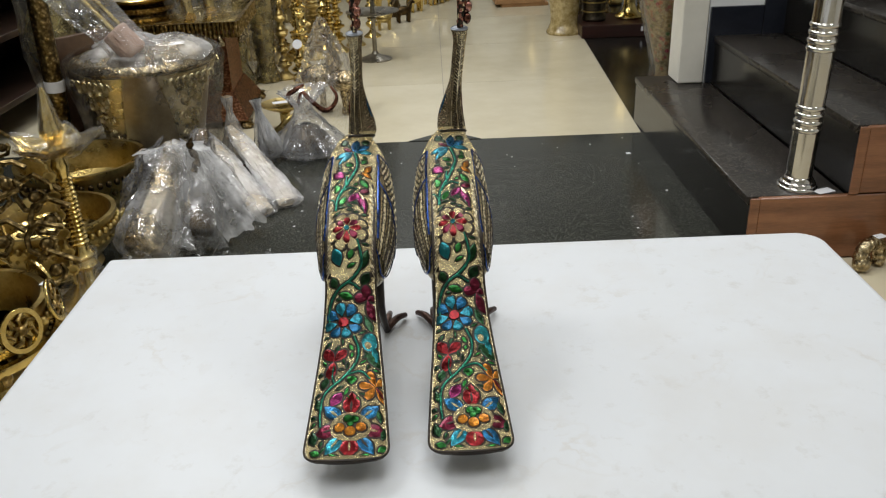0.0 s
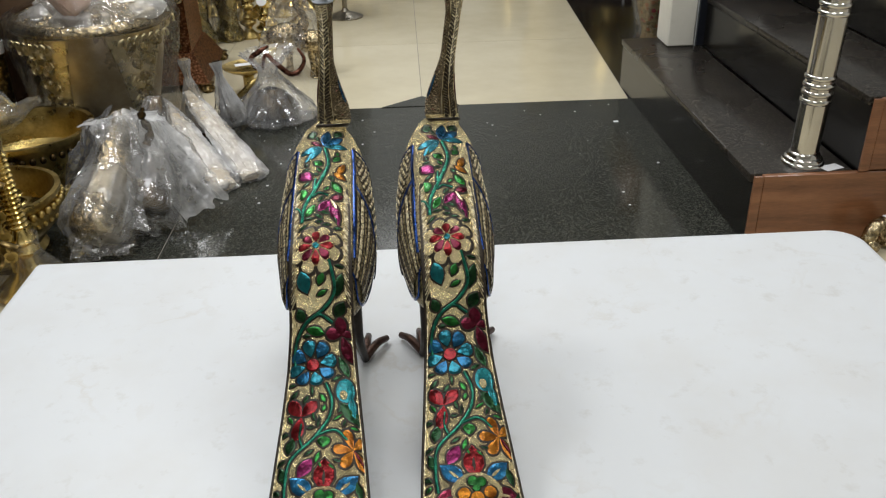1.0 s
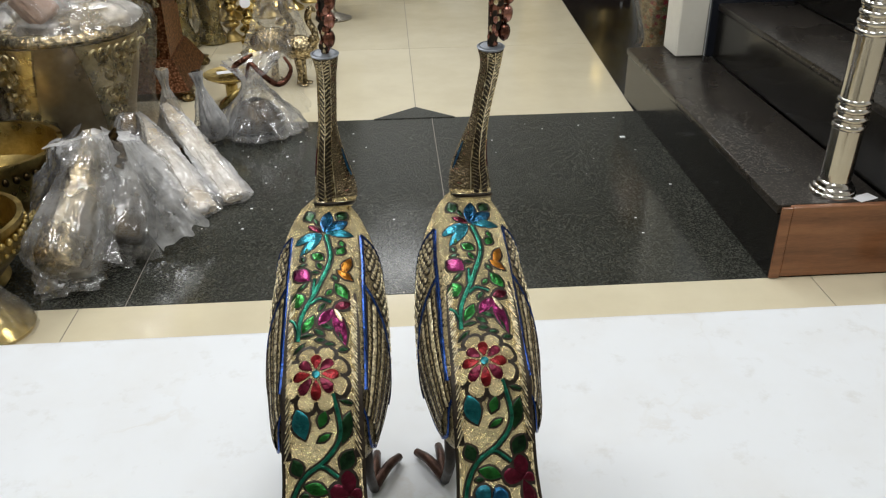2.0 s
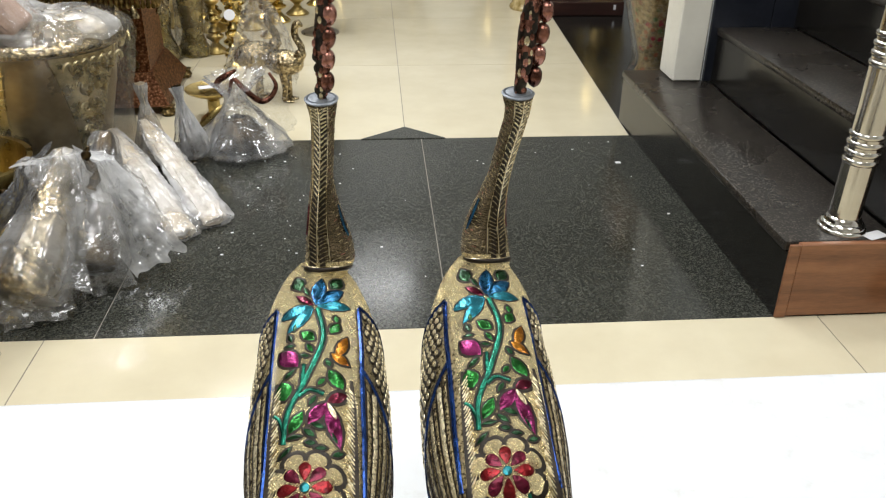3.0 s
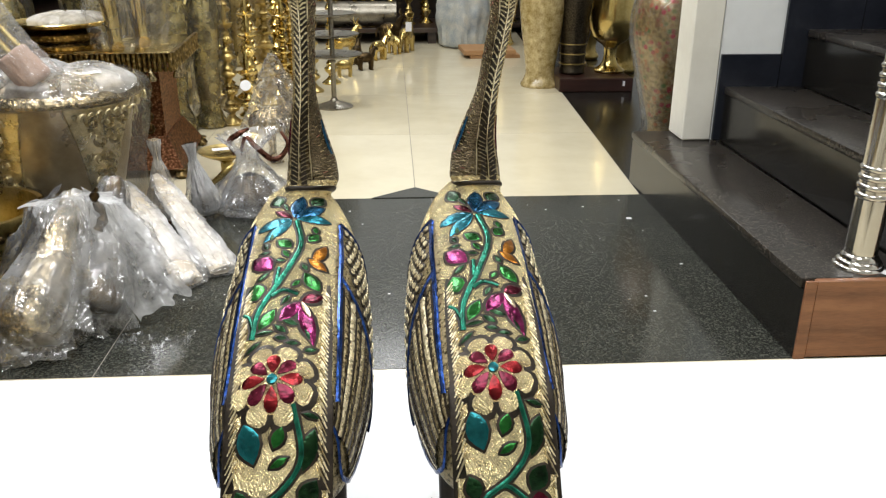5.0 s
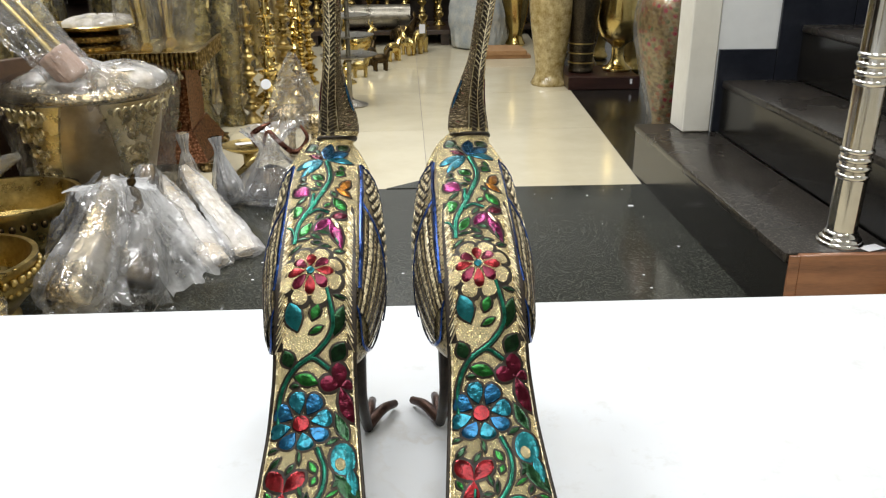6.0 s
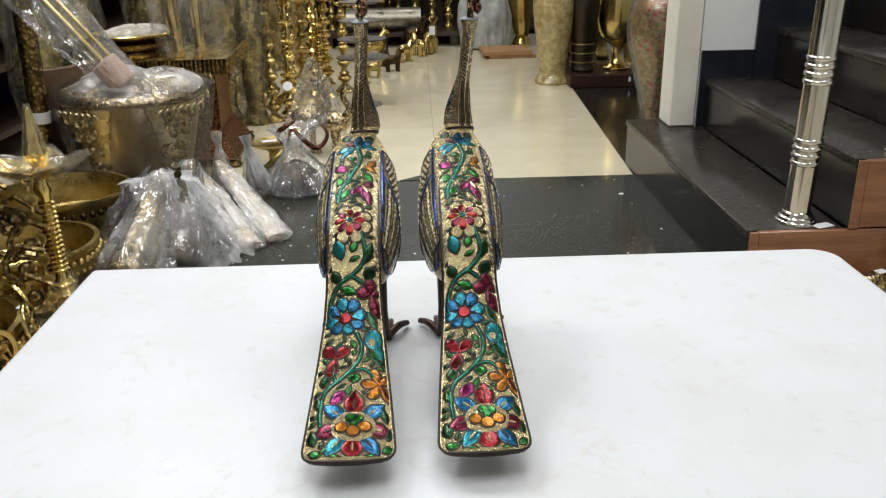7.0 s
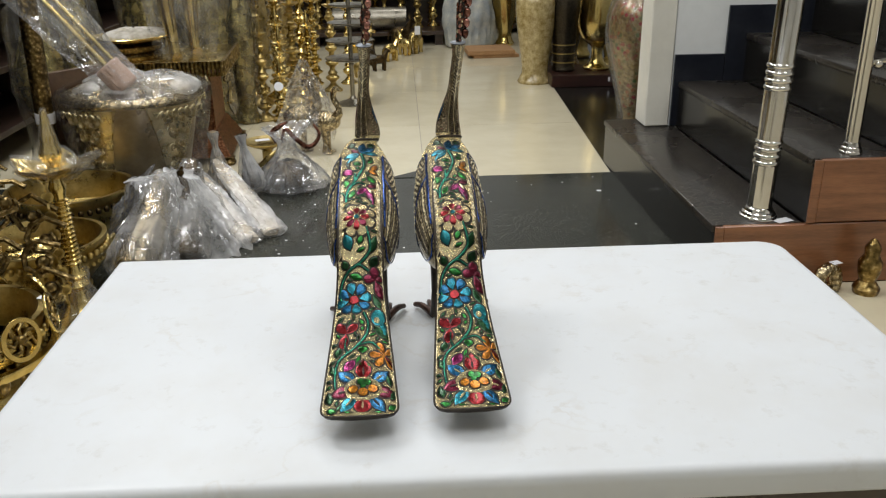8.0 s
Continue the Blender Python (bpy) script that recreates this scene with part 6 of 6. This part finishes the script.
def small_figure(name, at, rz, s, words, mat, cat, seed):
    """Small four-legged cast figure on a base, kept plain."""
    bm = bmesh.new()
    ball(bm, (0, 0, 0.56 * s), 0.27 * s, (1.45, 0.8, 0.85), 14, 9)
    for x in (-0.24, 0.24):
        for y in (-0.11, 0.11):
            tube(bm, [(x * s, y * s, 0.5 * s), (x * s * 1.08, y * s, 0.22 * s), (x * s, y * s, 0.04 * s), (x * s * 1.15, y * s, 0)], [0.11 * s, 0.08 * s, 0.07 * s, 0.09 * s], 8)
    tube(bm, [(0.26 * s, 0, 0.62 * s), (0.38 * s, 0, 0.86 * s), (0.46 * s, 0, 0.96 * s), (0.60 * s, 0, 0.90 * s)], [0.16 * s, 0.11 * s, 0.10 * s, 0.05 * s], 9)
    for y in (-1, 1):
        tube(bm, [(0.42 * s, 0.05 * y * s, 1.0 * s), (0.38 * s, 0.12 * y * s, 1.12 * s), (0.42 * s, 0.15 * y * s, 1.22 * s)], [0.03 * s, 0.025 * s, 0.01 * s], 6)
    tube(bm, [(-0.36 * s, 0, 0.62 * s), (-0.46 * s, 0, 0.5 * s), (-0.45 * s, 0, 0.3 * s)], [0.05 * s, 0.035 * s, 0.05 * s], 7)
    return solid(name, bm, mat, at, rz, label=words, category=cat, group="small brass figures")


for x, y, s, rz, mat in ((-0.19, 5.72, 0.13, 20, DARK_BRASS), (-0.25, 5.95, 0.14, 80, DARK_BRASS), (-0.12, 6.1, 0.15, 40, BRASS), (-0.02, 6.36, 0.15, 120, BRASS), (0.06, 6.46, 0.2, 70, OLD_BRASS),
                         (-0.3, 5.5, 0.12, 10, OLD_BRASS), (-0.33, 6.2, 0.2, 30, BRASS), (-0.05, 6.75, 0.2, 10, DARK_BRASS)):
    small_figure("animal_statue", (x, y, 0), rz, s, "small brass four-legged animal statue on the floor", mat, "statue", 1)
solid("paper_label", boxed(-0.02, 0.02, -0.0008, 0.0008, -0.03, 0.03), PAPER, (0.075, 6.37, 0.17), 15, label="white paper label tied to a brass statue", category="paper label")
shiny = thing("steel_drum", (-0.28, 6.9, 0.11), label="dull metal drum lying on a low shelf", category="drum")
part("shell", tube(bmesh.new(), [(-0.28, 0, 0.09), (0.28, 0, 0.09)], 0.085, 28), PEWTER, shiny)
low_shelf = thing("low_shelf", (-0.6, 7.1, 0), label="low dark wooden display shelf along the back", category="shelf")
part("board", boxed(-1.2, 0.95, -0.3, 0.3, 0.08, 0.11, 0.003), DARK_WOOD, low_shelf, smooth=False)
for x in (-1.1, -0.1, 0.85):
    part("leg", boxed(x - 0.03, x + 0.03, -0.26, 0.26, 0, 0.0795), DARK_WOOD, low_shelf, smooth=False)
for k in range(16):
    lamp_stack("brass_lamp", (-1.6 + 0.13 * k, 7.0 + 0.07 * (k % 3), 0.11 if -1.65 < -1.6 + 0.13 * k < 0.3 else 0.0), 0.35 + 0.08 * (k % 4), 0.05, 4, "small turned brass lamp on the back shelf", "lamps on the back shelf", OLD_BRASS if k % 2 else BRASS)
for k in range(9):
    wrapped_tall((-1.5 + 0.09 * k + 0.03 * (k % 2), 5.6 + 0.16 * (k % 4), 0), 0.5 + 0.06 * (k % 3), 0.06, 100 + 4 * k, "brass statue in clear film in a crowded row", OLIVE_GILT if k % 2 else OLD_BRASS)

# ---- vases and boxes on the far side ----
def vase(name, at, line, mat, words, seg=44):
    ob = thing(name, at, label=words, category="vase", group="tall vases")
    part("body", lathe([(0, line[0][1])] + [(p.x, p.y) for p in curve_pts([(r, z, 0) for r, z in line], 34)] + [(line[-1][0] * 0.85, line[-1][1]), (line[-1][0] * 0.8, line[-1][1] - 0.05), (0, line[-1][1] - 0.05)], seg), mat, ob)
    return ob


CREAM = plain("cream_glazed_vase", (0.26, 0.18, 0.055), (0.60, 0.48, 0.24), 30, 0.16, 0.0, 0.5, 0.003, coat=0.6, fine=30)


def floral_mat():
    m, n, l, b = nodes_of("floral_enamel_vase")
    co = where(n, l, 1.0)
    v = n.new("ShaderNodeTexVoronoi")
    v.inputs["Scale"].default_value = 48
    l.new(co, v.inputs["Vector"])
    tint = ramp(n, l, v.outputs["Color"], [(0.2, (0.34, 0.02, 0.04)), (0.45, (0.09, 0.17, 0.05)), (0.62, (0.42, 0.12, 0.05)), (0.8, (0.26, 0.14, 0.05))])
    spot = ramp(n, l, v.outputs["Distance"], [(0.36, (1, 1, 1)), (0.5, (0, 0, 0))])
    patch = ramp(n, l, noise_tex(n, l, co, 7, 3), [(0.36, (0, 0, 0)), (0.46, (1, 1, 1))])
    mm = n.new("ShaderNodeMath")
    mm.operation = "MULTIPLY"
    l.new(spot, mm.inputs[0])
    l.new(patch, mm.inputs[1])
    mx = n.new("ShaderNodeMix")
    mx.data_type = "RGBA"
    l.new(mm.outputs[0], mx.inputs[0])
    l.new(ramp(n, l, noise_tex(n, l, co, 60, 4), [(0.35, (0.16, 0.11, 0.045)), (0.65, (0.40, 0.29, 0.13))]), mx.inputs[6])
    l.new(tint, mx.inputs[7])
    l.new(mx.outputs[2], b.inputs["Base Color"])
    b.inputs["Roughness"].default_value, b.inputs["Metallic"].default_value, b.inputs["Coat Weight"].default_value = 0.3, 0.3, 0.5
    bump(n, l, b, noise_tex(n, l, co, 70, 3), 0.3, 0.002)
    return m


FLORAL = floral_mat()
GUNMETAL = ornate("engraved_gunmetal", (0.085, 0.07, 0.05), (0.16, 0.13, 0.095), 210, 0.35, 0.5, 0.002)
vase("cream_vase", (0.74, 5.19, 0), [(0.098, 0.0), (0.101, 0.012), (0.088, 0.035), (0.077, 0.075), (0.088, 0.18), (0.106, 0.3), (0.118, 0.42), (0.112, 0.48), (0.07, 0.52), (0.062, 0.55), (0.09, 0.6)], CREAM, "tall cream and gold glazed floor vase")
plinth = thing("plinth", (1.0, 5.17, 0), 0, label="low dark red wooden plinth under the vases", category="plinth")
part("board", boxed(-0.19, 0.19, -0.17, 0.2, 0.0, 0.068, 0.004), RED_WOOD, plinth, smooth=False)
part("tag", boxed(0.135, 0.147, -0.1715, -0.1705, 0.03, 0.055), PAPER, plinth, "small white tag", smooth=False)
dark_vase = vase("dark_vase", (0.905, 5.17, 0.0685), [(0.062, 0.0), (0.068, 0.01), (0.063, 0.04), (0.066, 0.12), (0.072, 0.25), (0.085, 0.36), (0.078, 0.46), (0.095, 0.52)], GUNMETAL, "tall dark engraved metal vase with brass bands")
for k in range(3):
    part("band", lathe([(0.067, 0.0), (0.0705, 0.002), (0.0705, 0.006), (0.067, 0.008), (0.067, 0.0)], 40, None, Matrix.Translation((0, 0, 0.05 + 0.05 * k))), OLD_BRASS, dark_vase)
vase("brass_urn", (1.11, 5.2, 0.0685), [(0.075, 0.0), (0.08, 0.014), (0.05, 0.035), (0.034, 0.07), (0.034, 0.12), (0.045, 0.14), (0.09, 0.175), (0.116, 0.24), (0.118, 0.32), (0.10, 0.45), (0.12, 0.5)], BRASS, "polished brass footed urn")
floral = vase("floral_vase", (0.985, 3.90, 0), [(0.066, 0.0), (0.07, 0.014), (0.05, 0.05), (0.046, 0.085), (0.062, 0.15), (0.088, 0.25), (0.118, 0.37), (0.13, 0.45), (0.122, 0.53), (0.085, 0.6), (0.062, 0.66), (0.085, 0.72)], FLORAL, "tall floral enamel floor vase in clear film")
part("film_wrap", crumpled([(0.095, 0.0), (0.085, 0.03), (0.066, 0.08), (0.082, 0.18), (0.118, 0.32), (0.140, 0.45), (0.125, 0.56), (0.08, 0.66)], 70, 44, 0.06, 0.01, 7, 140), FILM_TIGHT, floral, "clear film wrap")
for k, (x, y) in enumerate(((1.3, 5.6), (1.05, 5.75), (0.85, 5.85), (1.2, 6.1), (1.0, 6.4), (0.75, 6.75), (0.98, 6.9))):
    vase("metal_vase", (x, y, 0), [(0.06, 0.0), (0.07, 0.02), (0.05, 0.08), (0.08, 0.22), (0.1, 0.4), (0.06, 0.52), (0.08, 0.6)], (OLD_BRASS, ORNATE_DARK, BRASS)[k % 3], "engraved brass floor vase in a row of vases", 28)

carton = thing("cardboard_box", (0.57, 6.27, 0), 3, label="flat brown cardboard boxes stacked on the floor", category="cardboard box")
part("lower_box", boxed(-0.12, 0.2, -0.14, 0.15, 0, 0.022, 0.002), CARDBOARD, carton, smooth=False)
part("upper_box", boxed(-0.16, 0.17, -0.15, 0.14, 0.0225, 0.052, 0.002), CARDBOARD, carton, smooth=False)
sack_mat = plain("woven_white_sack", (0.30, 0.34, 0.37), (0.56, 0.55, 0.48), 14, 0.45, bumps=0.4, dist=0.004)
solid("sack", crumpled([(0.12, 0.002), (0.175, 0.02), (0.185, 0.12), (0.18, 0.26), (0.15, 0.38), (0.07, 0.44), (0.001, 0.45)], 64, 44, 0.12, 0.014, 7, 150), sack_mat, (0.47, 6.72, 0), label="white and blue plastic sack standing on the floor", category="sack")

# small cast pieces beside the walnut panel
bm = bmesh.new()
tube(bm, curve_pts([(-0.035, 0, 0.03), (-0.02, 0, 0.062), (0.02, 0, 0.065), (0.035, 0, 0.03), (0.03, 0, 0.005)], 14), 0.017, 10)
ball(bm, (-0.03, -0.005, 0.022), 0.022, (1, 1, 1), 12, 8)
solid("brass_knocker", bm, PALE_GOLD, (1.03, 2.17, 0), 25, label="small curved brass piece on the pale floor", category="brass piece")
solid("paper_label", boxed(-0.014, 0.014, -0.01, 0.01, 0, 0.001), PAPER, (1.048, 2.172, 0.083), 20, label="white label on the small brass piece", category="paper label")
solid("cast_figure", lathe([(0, 0), (0.03, 0), (0.034, 0.015), (0.02, 0.035), (0.028, 0.06), (0.03, 0.085), (0.018, 0.105), (0.02, 0.125), (0.008, 0.145), (0, 0.15)], 18), ORNATE, (1.135, 2.165, 0), label="small cast brass figure beside the stair panel", category="figure")

# dark display cabinet along the back wall
cabinet = thing("display_cabinet", (-0.4, 7.62, 0), label="long low dark wooden display cabinet along the back wall", category="cabinet")
part("back_panel", boxed(-1.65, 1.7, 0.22, 0.24, 0, 0.76), DARK_WOOD, cabinet, smooth=False)
for z in (0.04, 0.4, 0.75):
    part("shelf_board", boxed(-1.65, 1.7, -0.2, 0.218, z, z + 0.03, 0.003), DARK_WOOD, cabinet, smooth=False)
for x in (-1.65, -0.8, 0.05, 0.9, 1.7):
    part("upright", boxed(x - 0.02, x + 0.02, -0.215, -0.202, 0, 0.78), DARK_WOOD, cabinet, smooth=False)
for k in range(14):
    lamp_stack("brass_lamp", (-1.9 + 0.235 * k, 7.58 + 0.05 * (k % 2), 0.0705), 0.16 + 0.03 * (k % 3), 0.045, 3, "small brass lamp inside the dark display cabinet", "lamps in the cabinet", BRASS if k % 2 else OLD_BRASS)
